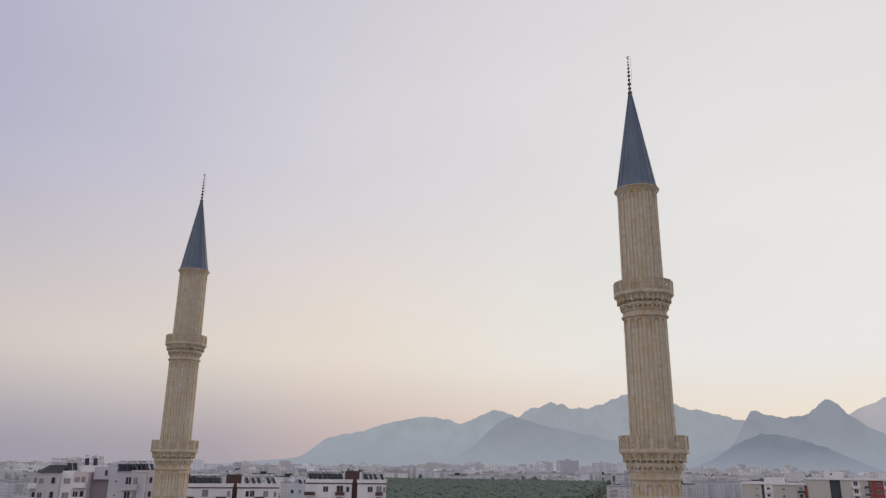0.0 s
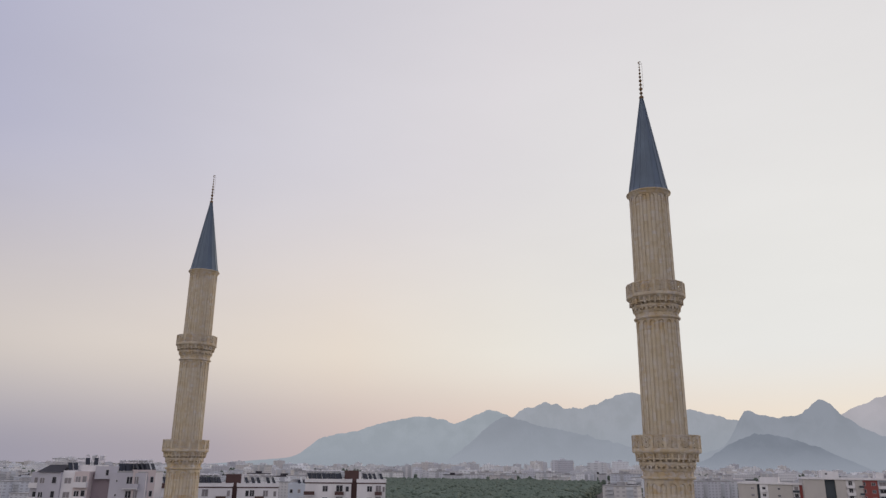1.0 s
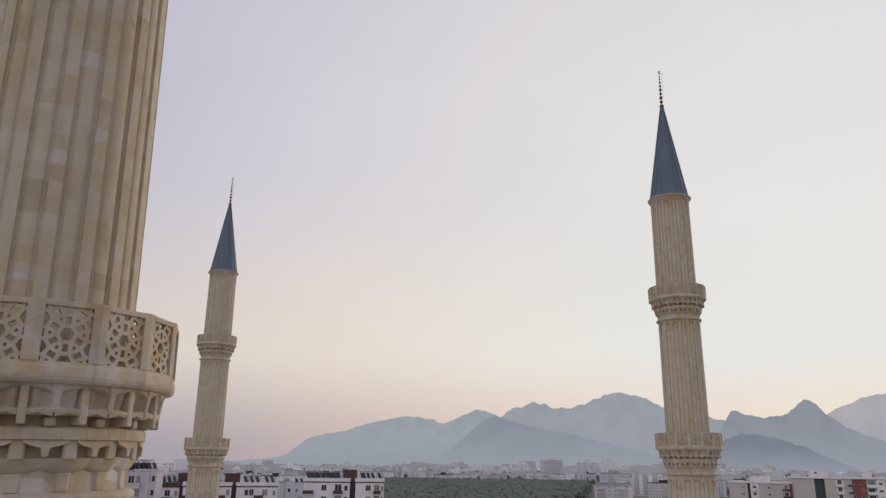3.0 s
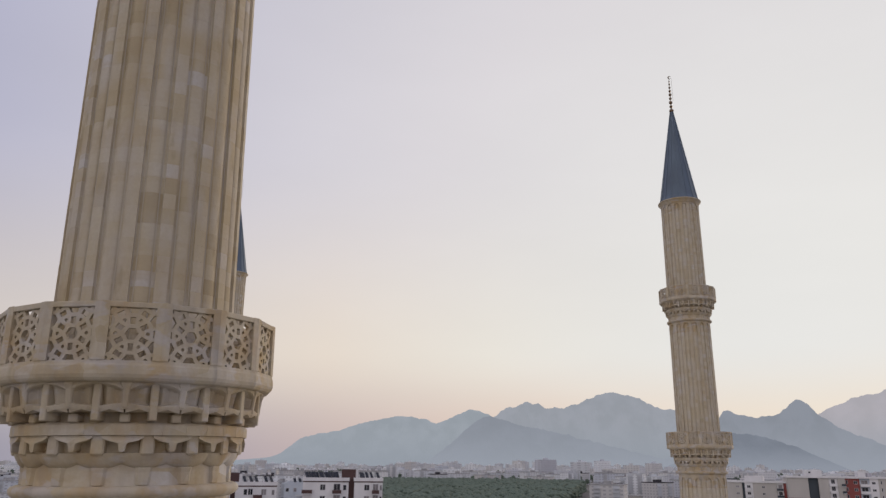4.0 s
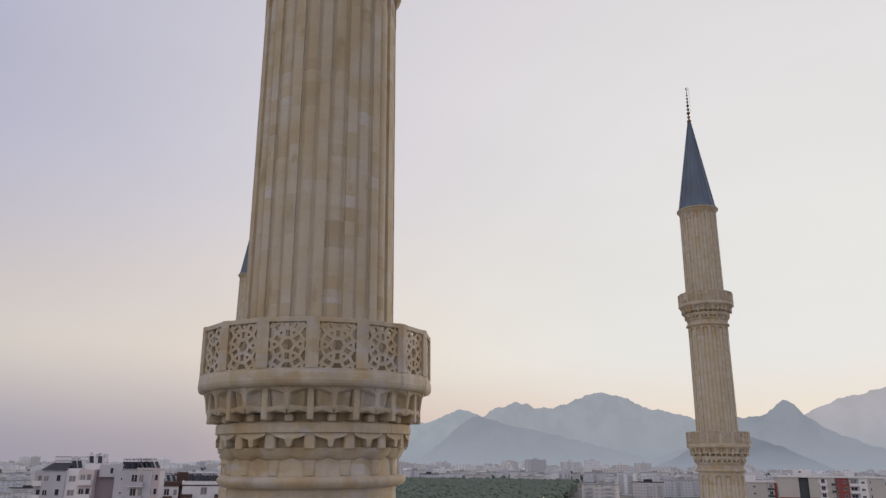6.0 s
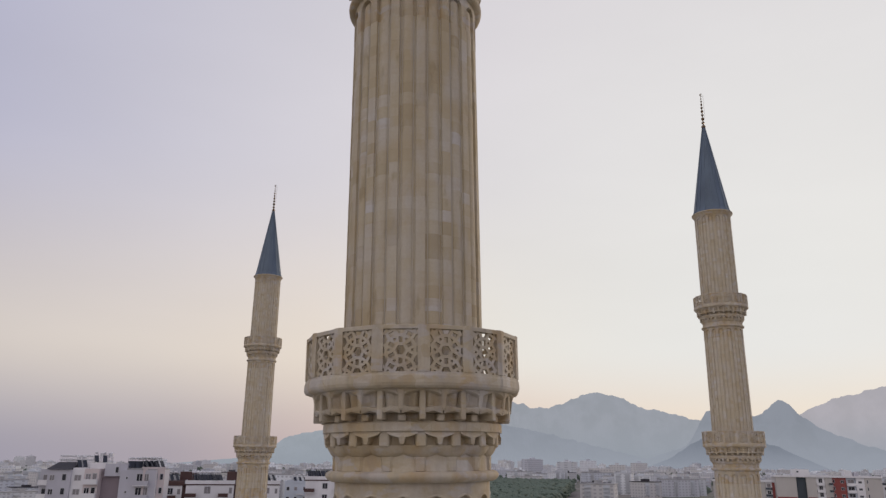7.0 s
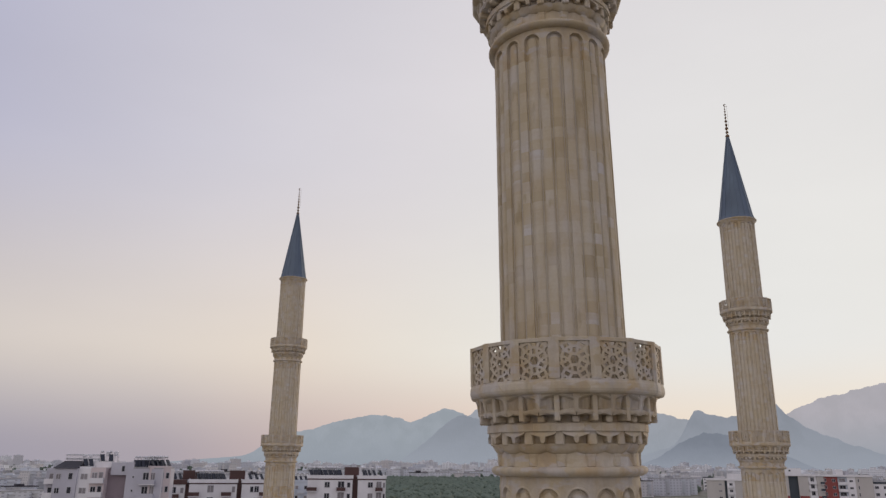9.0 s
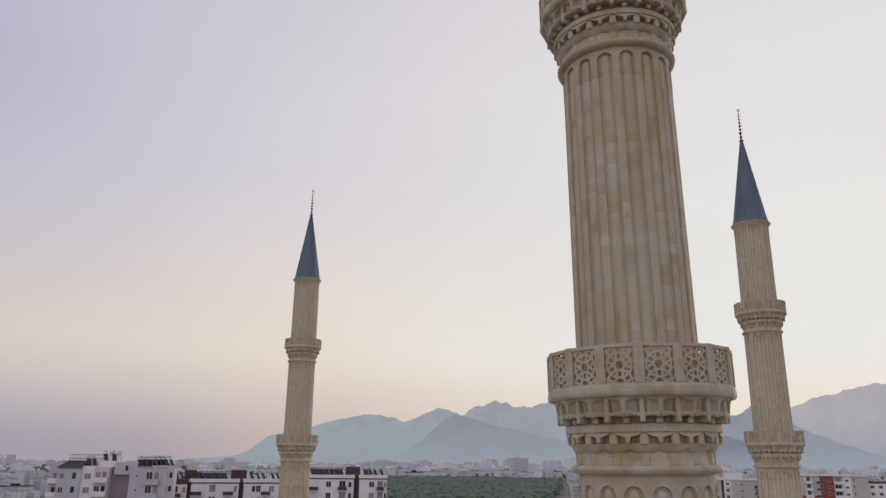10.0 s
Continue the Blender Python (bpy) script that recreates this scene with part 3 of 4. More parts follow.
def minaret_meshes():
    balcony_parts()
    M_["base"] = skin("base", lambda a, z: 1.61 - flute(a), 16 * 14, [-DECK, -9.0, -5.2], M_STONE, False)
    M_["core_1"] = shaft_mesh(1.60, 1.585, -5.2, -3.75, M_MORTAR)
    M_["arcade_1"] = arcade_mesh(1.575, -3.75, -2.83, 0.68, 0.26, M_STONE)
    M_["core_2"] = shaft_mesh(1.49, 1.455, -0.9, 7.05, M_MORTAR)
    M_["arcade_2"] = arcade_mesh(1.447, 7.05, 7.90, 0.66, 0.17, M_STONE)
    M_["core_3"] = shaft_mesh(1.43, 1.40, 9.6, 16.42, M_MORTAR)
    M_["arcade_3"] = arcade_mesh(1.39, 16.42, 17.09, 0.66, 0.10, M_STONE)
    M_["cornice"] = lathe("cornice", [(1.2, 17.05), (1.415, 17.06), (1.43, 17.14), (1.475, 17.24), (1.55, 17.325), (1.595, 17.35), (1.60, 17.405), (1.57, 17.43), (1.2, 17.44)], M_STONE, 96)
    prof = [(1.50, 17.415), (1.50, 17.445), (1.375, 17.77), (0.115, 25.32), (0.02, 25.39)]
    M_["cone"] = lathe("cone", prof, M_LEAD, 16, PHASE, flat=True)
    bm = bmesh.new()
    for r0, z0, r1, z1 in ((1.50, 17.45, 1.378, 17.77), (1.378, 17.77, 0.115, 25.32)):
        vs = []
        for r, z in ((r0, z0), (r1, z1)):
            for x, y in ((-0.03, -0.016), (0.028, -0.012), (0.028, 0.012), (-0.03, 0.016)):
                vs.append(bm.verts.new((r + x, y, z)))
        for q in range(4):
            bm.faces.new((vs[q], vs[(q + 1) % 4], vs[4 + (q + 1) % 4], vs[4 + q]))
    M_["seam"] = mesh_of(bm, "seam", M_SEAM)
    M_["rod"] = lathe("rod", [(0.05, 25.27), (0.035, 26.5), (0.02, 28.2), (0.015, 28.33)], M_GILT, 12)
    ball = [(math.sin(math.pi * i / 8), -math.cos(math.pi * i / 8)) for i in range(1, 8)]
    M_["bead"] = lathe("bead", [(0.25, -1.15)] + ball + [(0.25, 1.15)], M_GILT, 16)
    M_["crescent"] = crescent_mesh()
    M_["wire"] = lathe("wire", [(0.009, 26.3), (0.009, 28.4)], M_GILT, 6)


def minaret(place_, label, facing=None, seed=3):
    top = thing("minaret", label, "minaret", Matrix.Translation((place_[0], place_[1], DECK)), "minarets of the mosque")
    child("base", M_["base"], top)
    for k, (r0, r1, z0, z1, hgt) in enumerate(((1.60, 1.585, -5.2, -3.75, 0.27), (1.49, 1.455, -0.9, 7.05, 0.265), (1.43, 1.40, 9.6, 16.42, 0.265))):
        core = child("shaft", M_["core_%d" % (k + 1)], top, None, "fluted limestone shaft of coursed blocks")
        clad(core, r0, r1, z0, z1, hgt, seed + k, M_STONE_ISLE if facing is None else M_STONE_UP, facing if k == 1 else None)
        child("arcade", M_["arcade_%d" % (k + 1)], top)
    balcony(top, 0.0, 1.0)
    balcony(top, 10.45, 0.908)
    child("cornice", M_["cornice"], top)
    cone = child("cone", M_["cone"], top, None, "steep conical roof of blue-grey lead sheets")
    for i in range(16):
        child("seam", M_["seam"], cone, Matrix.Rotation(PHASE + STEP * i, 4, "Z"))
    fin = child("finial", M_["rod"], top, None, "beaded brass finial with a crescent")
    for z, r in ((25.40, 0.18), (25.78, 0.13), (26.15, 0.145), (26.51, 0.115), (26.86, 0.12), (27.19, 0.10), (27.51, 0.09), (27.81, 0.075), (28.05, 0.06)):
        child("bead", M_["bead"], fin, Matrix.Translation((0, 0, z)) @ Matrix.Scale(r, 4))
    child("crescent", M_["crescent"], fin, Matrix.Translation((0.06, 0, 28.43)) @ Matrix.Scale(0.8, 4))
    child("wire", M_["wire"], fin, Matrix.Translation((0.20, -0.02, 0)))
    return top


minaret_meshes()
LEFT, RIGHT, NEAR = (-26.72, 75.97), (13.99, 50.69), (-10.94, 9.95)
first = minaret(LEFT, "cream limestone minaret with two balconies and blue cone")
copy_thing(first, Matrix.Translation((RIGHT[0], RIGHT[1], DECK)))
near_one = minaret(NEAR, "cream limestone minaret with fluted shaft and pierced balconies", radians(-98), 11)
near_one.matrix_basis = Matrix.Translation((NEAR[0], NEAR[1], DECK)) @ Matrix.Rotation(radians(-0.90), 4, "Y") @ Matrix.Rotation(radians(0.44), 4, "X")

# ---------------------------------------------------------------- ground, woods, mountains
bm = bmesh.new()
bmesh.ops.create_grid(bm, x_segments=40, y_segments=40, size=12000)
thing("ground", "dry built-up plain stretching to the mountains", "ground", None, "", "structure", mesh_of(bm, "ground", M_GROUND))


# pale sheet added out of view, bouncing light up under the balconies
M_BOUNCE = plain("pale_bounce_sheet", (0.56, 0.53, 0.47), 0.85, 0, 0.1, 0.5)
bm = bmesh.new()
bmesh.ops.create_grid(bm, x_segments=2, y_segments=2, size=42)
bounce_sheet = thing("pavement", "unseen pale sheet added below the minarets to bounce light", "pavement", Matrix.Translation((-6.4, 43.0, 0.004)) @ Matrix.Rotation(radians(58.6), 4, "Z"), "", "structure", mesh_of(bm, "pavement", M_BOUNCE))


def ridge(name, label, dist, crest, mat, rough, seed, foot=0.94):
    """A mountain range as a relief: a crest line in (bearing, elevation) degrees seen from the plain, falling towards the viewer."""
    az = np.array([c[0] for c in crest])
    el = np.array([c[1] for c in crest])
    n = int((az[-1] - az[0]) / 0.08)
    rows = 22
    verts, faces = [], []
    for i in range(n + 1):
        a = az[0] + (az[-1] - az[0]) * i / n
        e = float(np.interp(a, az, el))
        spread = float(np.interp(a + 0.35, az, el) + np.interp(a - 0.35, az, el)) / 2
        e = 0.5 * e + 0.5 * spread
        e += rough * (1.3 * noise.fractal((a * 1.3, seed, 0.0), 0.8, 2.1, 7) - 0.1) * min(1.0, max(0.0, e))
        top = max(0.0, dist * math.tan(radians(e)) + 24.8)
        for j in range(rows + 1):
            f = j / rows
            d = dist * (1 - (1 - foot) * f )
            gully = noise.fractal((a * 1.6, seed + 5.0, f * 2.2), 0.9, 2.1, 6)
            h = top * (1 - f) ** 1.25 * (1 + 0.35 * gully * math.sin(math.pi * f)) - 3.0 * f
            # keep every lower row under the line of sight to the crest
            h = min(h, 24.8 + (top - 24.8) * d / dist - 1.5 * f if top > 24.8 else h)
            verts.append((d * math.sin(radians(a)), d * math.cos(radians(a)), h))
    for i in range(n):
        for j in range(rows):
            k = i * (rows + 1) + j
            faces.append((k, k + 1, k + rows + 2, k + rows + 1))
    return thing(name, label, "mountain", None, "", "structure", from_lists(name, verts, faces, mat, True))


# haze painted as glow; HAZE serves the foot of the farthest ranges
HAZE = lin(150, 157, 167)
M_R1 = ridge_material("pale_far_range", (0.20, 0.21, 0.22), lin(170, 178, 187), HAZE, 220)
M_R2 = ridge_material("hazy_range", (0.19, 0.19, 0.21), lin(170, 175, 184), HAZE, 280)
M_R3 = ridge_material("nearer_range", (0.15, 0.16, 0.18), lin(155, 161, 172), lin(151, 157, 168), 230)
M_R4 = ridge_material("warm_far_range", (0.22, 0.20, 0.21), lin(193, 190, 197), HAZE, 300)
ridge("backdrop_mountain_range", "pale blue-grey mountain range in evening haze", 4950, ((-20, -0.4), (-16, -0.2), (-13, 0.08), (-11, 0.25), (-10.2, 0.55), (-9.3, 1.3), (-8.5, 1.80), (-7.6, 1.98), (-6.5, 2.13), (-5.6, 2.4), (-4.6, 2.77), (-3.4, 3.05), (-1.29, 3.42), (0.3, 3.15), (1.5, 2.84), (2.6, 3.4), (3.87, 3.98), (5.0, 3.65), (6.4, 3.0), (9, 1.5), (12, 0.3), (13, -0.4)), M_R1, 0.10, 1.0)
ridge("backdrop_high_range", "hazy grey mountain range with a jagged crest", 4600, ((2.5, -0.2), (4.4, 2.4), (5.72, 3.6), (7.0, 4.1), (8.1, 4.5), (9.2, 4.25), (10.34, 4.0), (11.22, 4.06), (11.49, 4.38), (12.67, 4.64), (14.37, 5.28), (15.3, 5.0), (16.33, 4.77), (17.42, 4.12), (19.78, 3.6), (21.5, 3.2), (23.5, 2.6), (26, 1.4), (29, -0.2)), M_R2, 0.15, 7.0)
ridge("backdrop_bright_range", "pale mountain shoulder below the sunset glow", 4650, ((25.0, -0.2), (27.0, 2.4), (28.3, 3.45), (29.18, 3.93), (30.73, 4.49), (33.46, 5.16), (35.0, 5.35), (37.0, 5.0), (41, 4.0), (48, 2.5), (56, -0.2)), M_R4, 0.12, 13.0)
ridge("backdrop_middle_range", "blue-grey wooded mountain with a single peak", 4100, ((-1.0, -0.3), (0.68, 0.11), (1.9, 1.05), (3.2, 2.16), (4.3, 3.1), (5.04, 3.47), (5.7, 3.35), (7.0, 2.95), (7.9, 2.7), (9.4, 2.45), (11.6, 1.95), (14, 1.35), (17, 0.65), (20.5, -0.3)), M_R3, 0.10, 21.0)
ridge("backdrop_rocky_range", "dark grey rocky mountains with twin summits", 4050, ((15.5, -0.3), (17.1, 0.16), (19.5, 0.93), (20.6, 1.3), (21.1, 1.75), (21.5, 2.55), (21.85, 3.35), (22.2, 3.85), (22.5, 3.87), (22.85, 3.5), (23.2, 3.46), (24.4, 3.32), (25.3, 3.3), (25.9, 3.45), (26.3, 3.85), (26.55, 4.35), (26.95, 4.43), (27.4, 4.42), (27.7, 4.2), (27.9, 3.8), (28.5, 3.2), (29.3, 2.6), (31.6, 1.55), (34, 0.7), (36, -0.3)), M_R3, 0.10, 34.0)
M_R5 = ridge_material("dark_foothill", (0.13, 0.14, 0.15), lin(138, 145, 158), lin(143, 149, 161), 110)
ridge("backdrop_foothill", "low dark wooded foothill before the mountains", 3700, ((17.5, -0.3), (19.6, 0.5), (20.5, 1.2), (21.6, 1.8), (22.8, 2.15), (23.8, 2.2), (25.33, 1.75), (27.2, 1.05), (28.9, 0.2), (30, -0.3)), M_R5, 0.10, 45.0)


def pine_wood(name, label, spots, seed, tall=(8.8, 10.8)):
    """A wood of pines as one crowd: each crown some dozens of ragged clumps on a trunk."""
    rng = np.random.default_rng(seed)
    octa_v = np.array([(1, 0, 0), (-1, 0, 0), (0, 1, 0), (0, -1, 0), (0, 0, 0.7), (0, 0, -0.6)], float)
    octa_f = np.array([(0, 2, 4), (2, 1, 4), (1, 3, 4), (3, 0, 4), (2, 0, 5), (1, 2, 5), (3, 1, 5), (0, 3, 5)])
    V, F, base = [], [], 0
    for x, y in spots:
        h, w = rng.uniform(*tall), rng.uniform(2.6, 4.0)
        k = 44
        f = rng.uniform(0, 1, k) ** 0.6
        rad = w * np.sqrt(np.clip(1.02 - f ** 1.8, 0.05, 1)) * rng.uniform(0.5, 1.05, k)
        a = rng.uniform(0, 2 * np.pi, k)
        c = np.stack([x + rad * np.cos(a), y + rad * np.sin(a), h * (0.30 + 0.68 * f)], 1)
        s = rng.uniform(1.1, 1.9, k)[:, None, None]
        v = octa_v[None] * s * rng.uniform(0.7, 1.2, (k, 6, 1)) + c[:, None]
        V.append(v.reshape(-1, 3))
        F.append((octa_f[None] + (base + 6 * np.arange(k))[:, None, None]).reshape(-1, 3))
        base += 6 * k
        r = 0.2
        V.append(np.array([(x - r, y - r, 0), (x + r, y - r, 0), (x, y + r, 0), (x, y, h * 0.8)]))
        F.append(np.array([(0, 1, 3), (1, 2, 3), (2, 0, 3)]) + base)
        base += 4
    V, F = np.concatenate(V), np.concatenate(F)
    me = bpy.data.meshes.new(name)
    me.vertices.add(len(V))
    me.vertices.foreach_set("co", V.ravel())
    me.loops.add(len(F) * 3)
    me.loops.foreach_set("vertex_index", F.ravel().astype(np.int32))
    me.polygons.add(len(F))
    me.polygons.foreach_set("loop_start", np.arange(0, len(F) * 3, 3, dtype=np.int32))
    me.polygons.foreach_set("use_smooth", [True] * len(F))
    me.update(calc_edges=True)
    me.materials.append(M_PINE)
    return thing(name, label, "woods", None, "", "stuff", me)


def scatter(a0, a1, d0, d1, gap, seed):
    rng = random.Random(seed)
    out, d = [], d0
    while d < d1:
        n = max(1, int(radians(a1 - a0) * d / gap))
        for i in range(n):
            a = radians(a0 + (a1 - a0) * (i + rng.uniform(-0.4, 1.4)) / n)
            dd = d + rng.uniform(-gap, gap) * 1.1
            out.append((dd * math.sin(a), dd * math.cos(a)))
        d += gap
    return out


def inside_wood(p):
    """The wood's eastern edge draws in towards the mosque."""
    d = math.hypot(*p)
    return math.degrees(math.atan2(*p)) < 8.3 + 3.4 * min(1.0, (d - 300) / 330) ** 0.6 if d > 300 else False


pine_wood("pine_wood", "dense dark green pine wood among the city blocks", [p for p in scatter(-6.5, 11.7, 300, 740, 4.7, 5) if inside_wood(p)], 5)
pine_wood("street_trees", "scattered dark street trees between pale apartment blocks", scatter(-34, 40, 820, 1700, 46, 8), 8, (7.0, 11.0))
pine_wood("far_trees", "dark trees along a street before pale towers", scatter(14.5, 21.0, 690, 720, 7.5, 6), 6, (4.0, 6.5))

# ---------------------------------------------------------------- apartment houses nearby
WIN = {}


def window_mesh(w, h, curtain):
    key = (w, h, curtain)
    if key not in WIN:
        bm = bmesh.new()
        t = 0.09
        for d in ((-w / 2, w / 2, h - t, h), (-w / 2, w / 2, 0, t), (-w / 2, -w / 2 + t, t, h - t), (w / 2 - t, w / 2, t, h - t)):
            box(bm, d[0], d[1], -0.07, 0.03, d[2], d[3])
        if w > 1.0:
            box(bm, -t / 2, t / 2, -0.06, 0.02, t, h - t)
        WIN[key] = (mesh_of(bm, "window", M_FRAME), box_mesh("pane", M_CURTAIN if curtain else M_GLASS, -w / 2 + t, w / 2 - t, -0.025, 0.01, t, h - t))
    return WIN[key]


def balcony_mesh(w, d, mat):
    key = ("b", w, d, mat.name)
    if key not in WIN:
        bm = bmesh.new()
        box(bm, -w / 2, w / 2, -d, -0.003, -0.16, 0.0)
        WIN[key] = mesh_of(bm, "slab", M_WHITE)
        bm = bmesh.new()
        box(bm, -w / 2, w / 2, -d, -d + 0.12, 0.004, 1.0)
        box(bm, -w / 2, -w / 2 + 0.12, -d + 0.123, -0.003, 0.004, 1.0)
        box(bm, w / 2 - 0.12, w / 2, -d + 0.123, -0.003, 0.004, 1.0)
        WIN[key + (1,)] = mesh_of(bm, "parapet", mat)
    return WIN[key], WIN[key + (1,)]


class House:
    """An apartment house in its own frame: x along the front from its left corner, y away from the front, z up."""

    def __init__(self, label, left, right, storey=3.0):
        dx, dy = right[0] - left[0], right[1] - left[1]
        self.m = Matrix.Translation((left[0], left[1], 0)) @ Matrix.Rotation(math.atan2(dy, dx), 4, "Z")
        self.ob = thing("apartment_house", label, "house", self.m, "apartment houses near the mosque")
        self.storey, self.rng = storey, random.Random(int(abs(left[0] * 10)))

    def wall(self, u0, u1, v0, v1, top, mat, z0=0.0, name="wall"):
        return child(name, box_mesh(name, mat, u0 + 0.003, u1 - 0.003, v0, v1, z0, top), self.ob)

    def parapet(self, u0, u1, v0, v1, top, mat, band=None, h=0.95, out=0.18):
        bm = bmesh.new()
        t = 0.2
        box(bm, u0 - out, u1 + out, v0 - out, v0 - out + t, top + 0.003, top + h)
        box(bm, u0 - out, u1 + out, v1 + out - t, v1 + out, top + 0.003, top + h)
        box(bm, u0 - out, u0 - out + t, v0 - out + t + 0.003, v1 + out - t - 0.003, top + 0.003, top + h)
        box(bm, u1 + out - t, u1 + out, v0 - out + t + 0.003, v1 + out - t - 0.003, top + 0.003, top + h)
        child("roof_parapet", mesh_of(bm, "roof_parapet", mat), self.ob)
        child("roof", box_mesh("roof", M_FLAT, u0 - out + 0.01, u1 + out - 0.01, v0 - out + 0.01, v1 + out - 0.01, top + 0.003, top + 0.12), self.ob)
        if band:
            child("band", box_mesh("band", band, u0 - 0.09, u1 + 0.09, v0 - 0.09, v1 + 0.09, top - 0.32, top - 0.001), self.ob)

    def windows(self, u, v, w, h, floors, top, sill=0.95, curtain=0.35, side=0):
        for k in range(floors):
            z = top - (k + 1) * self.storey + sill
            fr, pane = window_mesh(w, h, self.rng.random() < curtain)
            turn = Matrix.Translation((u, v, z)) @ Matrix.Rotation(radians(side), 4, "Z")
            child("pane", pane, child("window", fr, self.ob, turn))

    def balconies(self, u, v, w, d, floors, top, mat, first=0):
        slab, par = balcony_mesh(w, d, mat)
        for k in range(first, floors):
            b = child("balcony", slab, self.ob, Matrix.Translation((u, v, top - (k + 1) * self.storey)))
            child("parapet", par, b)

    def spot(self, u, v, z):
        return self.m @ Vector((u, v, z))


def heater_meshes():
    bm = bmesh.new()
    box(bm, -0.46, 0.46, -0.05, 0.05, 0, 1.9, bevel=0.02)
    WIN["collector"] = mesh_of(bm, "collector", M_PANEL)
    me = lathe("tank", [(0.05, -0.55), (0.24, -0.53), (0.28, -0.46), (0.28, 0.46), (0.24, 0.53), (0.05, 0.55)], M_TANK, 14)
    WIN["tank"] = me


heater_meshes()
HEATER = {}


def heater(at, yaw, lift):
    """A collector and its tank on a stand whose legs are `lift` taller where a parapet stands before it."""
    m = Matrix.Translation(at) @ Matrix.Rotation(yaw, 4, "Z")
    if lift in HEATER:
        return copy_thing(HEATER[lift], m)
    label = "solar water heater on tall legs behind a roof parapet" if lift else "roof solar water heater with dark collector and white tank"
    ob = thing("solar_water_heater", label, "solar heater", m, "solar heaters on the roofs")
    bm = bmesh.new()
    for x in (-0.38, 0.38):
        box(bm, x - 0.03, x + 0.03, 0.95, 1.01, 0, 2.1 + lift)
        box(bm, x - 0.03, x + 0.03, -0.62, -0.56, 0, 0.16 + lift)
        box(bm, x - 0.03, x + 0.03, -0.56, 0.95, 0.04 + lift, 0.10 + lift)
    child("stand", mesh_of(bm, "stand", M_STEEL), ob)
    child("collector", WIN["collector"], ob, Matrix.Translation((0, -0.55, 0.15 + lift)) @ Matrix.Rotation(radians(-36), 4, "X"))
    child("tank", WIN["tank"], ob, Matrix.Translation((0, 1.0, 2.3 + lift)) @ Matrix.Rotation(math.pi / 2, 4, "X"))
    HEATER[lift] = ob
    return ob


TANKS = []


def tank_row(house, us, v, z):
    """Small white tanks on steel trestles, end-on to the front."""
    base = math.atan2(house.m[1][0], house.m[0][0])
    for u in us:
        m = Matrix.Translation(house.spot(u, v, z)) @ Matrix.Rotation(base, 4, "Z")
        if TANKS:
            copy_thing(TANKS[0], m)
            continue
        ob = thing("water_tank", "small white roof water tank on steel trestle", "water tank", m, "water tanks on the ridge")
        child("drum", WIN["tank"], ob, Matrix.Translation((0, 0, 1.42)) @ Matrix.Rotation(math.pi / 2, 4, "X") @ Matrix.Scale(0.66, 4))
        bm = bmesh.new()
        for y in (-0.3, 0.3):
            box(bm, -0.03, 0.03, y - 0.03, y + 0.03, 0, 1.26)
        box(bm, -0.17, 0.17, -0.40, 0.40, 0.32, 0.66)
        child("trestle", mesh_of(bm, "trestle", M_TANK), ob)
        TANKS.append(ob)


CISTERNS = []


def cistern(at):
    """A ribbed upright cistern on four legs."""
    if CISTERNS:
        return copy_thing(CISTERNS[0], Matrix.Translation(at))
    ob = thing("cistern", "pale ribbed cistern raised on steel legs", "water tank", Matrix.Translation(at), "cisterns on the stair tower")
    prof, z = [(0.3, 1.3)], 1.3
    for k in range(3):
        prof += [(0.56, z), (0.60, z + 0.05), (0.60, z + 0.24), (0.56, z + 0.29)]
        z += 0.33
    child("drum", lathe("drum", prof + [(0.3, z + 0.06)], M_TANK, 18), ob)
    for x in (-0.4, 0.4):
        for y in (-0.4, 0.4):
            child("leg", box_mesh("leg", M_STEEL, x - 0.04, x + 0.04, y - 0.04, y + 0.04, 0, 1.302), ob)
    CISTERNS.append(ob)
    return ob


def heaters(house, us, v, z, yaw=0.0, lift=0.0):
    base = math.atan2(house.m[1][0], house.m[0][0])
    for u in us:
        p = house.spot(u, v + house.rng.uniform(-0.15, 0.15), z)
        heater(p, base + yaw + radians(house.rng.uniform(-6, 6)), lift)


# long house with mauve stair tower, dark hipped roof and many solar heaters
A = House("lilac and white plastered apartment house with solar heaters", (-91.1, 173.2), (-70.5, 174.4), 3.05)
TA = 21.8
A.wall(-2.6, 0.0, 2.5, 12, TA, M_LILAC)
A.wall(0.0, 5.0, 0.0, 13, TA, M_LILAC)
A.wall(5.0, 7.9, 0.5, 13, TA, M_WHITE)
A.wall(7.9, 11.1, 0.0, 13, TA + 0.2, M_PINK)
A.wall(11.1, 15.6, 2.2, 13, TA, M_MAUVE)
A.wall(11.9, 16.9, 1.2, 6.0, TA + 1.4, M_LILAC, TA - 1.4, "stair_tower")
A.wall(15.6, 23.6, 0.4, 13, TA, M_LILAC)
A.wall(5.05, 7.9, 4.2, 9.0, TA + 1.6, M_WHITE, TA + 0.41, "attic")
A.wall(7.91, 11.89, 3.0, 9.0, TA + 1.5, M_WHITE, TA + 0.21, "attic")
bm = bmesh.new()
lo = [bm.verts.new(v) for v in ((-0.4, -0.4, TA + 0.004), (5.0, -0.4, TA + 0.004), (5.0, 13.2, TA + 0.004), (-0.4, 13.2, TA + 0.004))]
hi = [bm.verts.new(v) for v in ((0.4, 4.5, TA + 1.6), (5.0, 4.5, TA + 1.6), (5.0, 8.5, TA + 1.6), (0.4, 8.5, TA + 1.6))]
for i in range(4):
    bm.faces.new((lo[i], lo[(i + 1) % 4], hi[(i + 1) % 4], hi[i]))
bm.faces.new(hi)
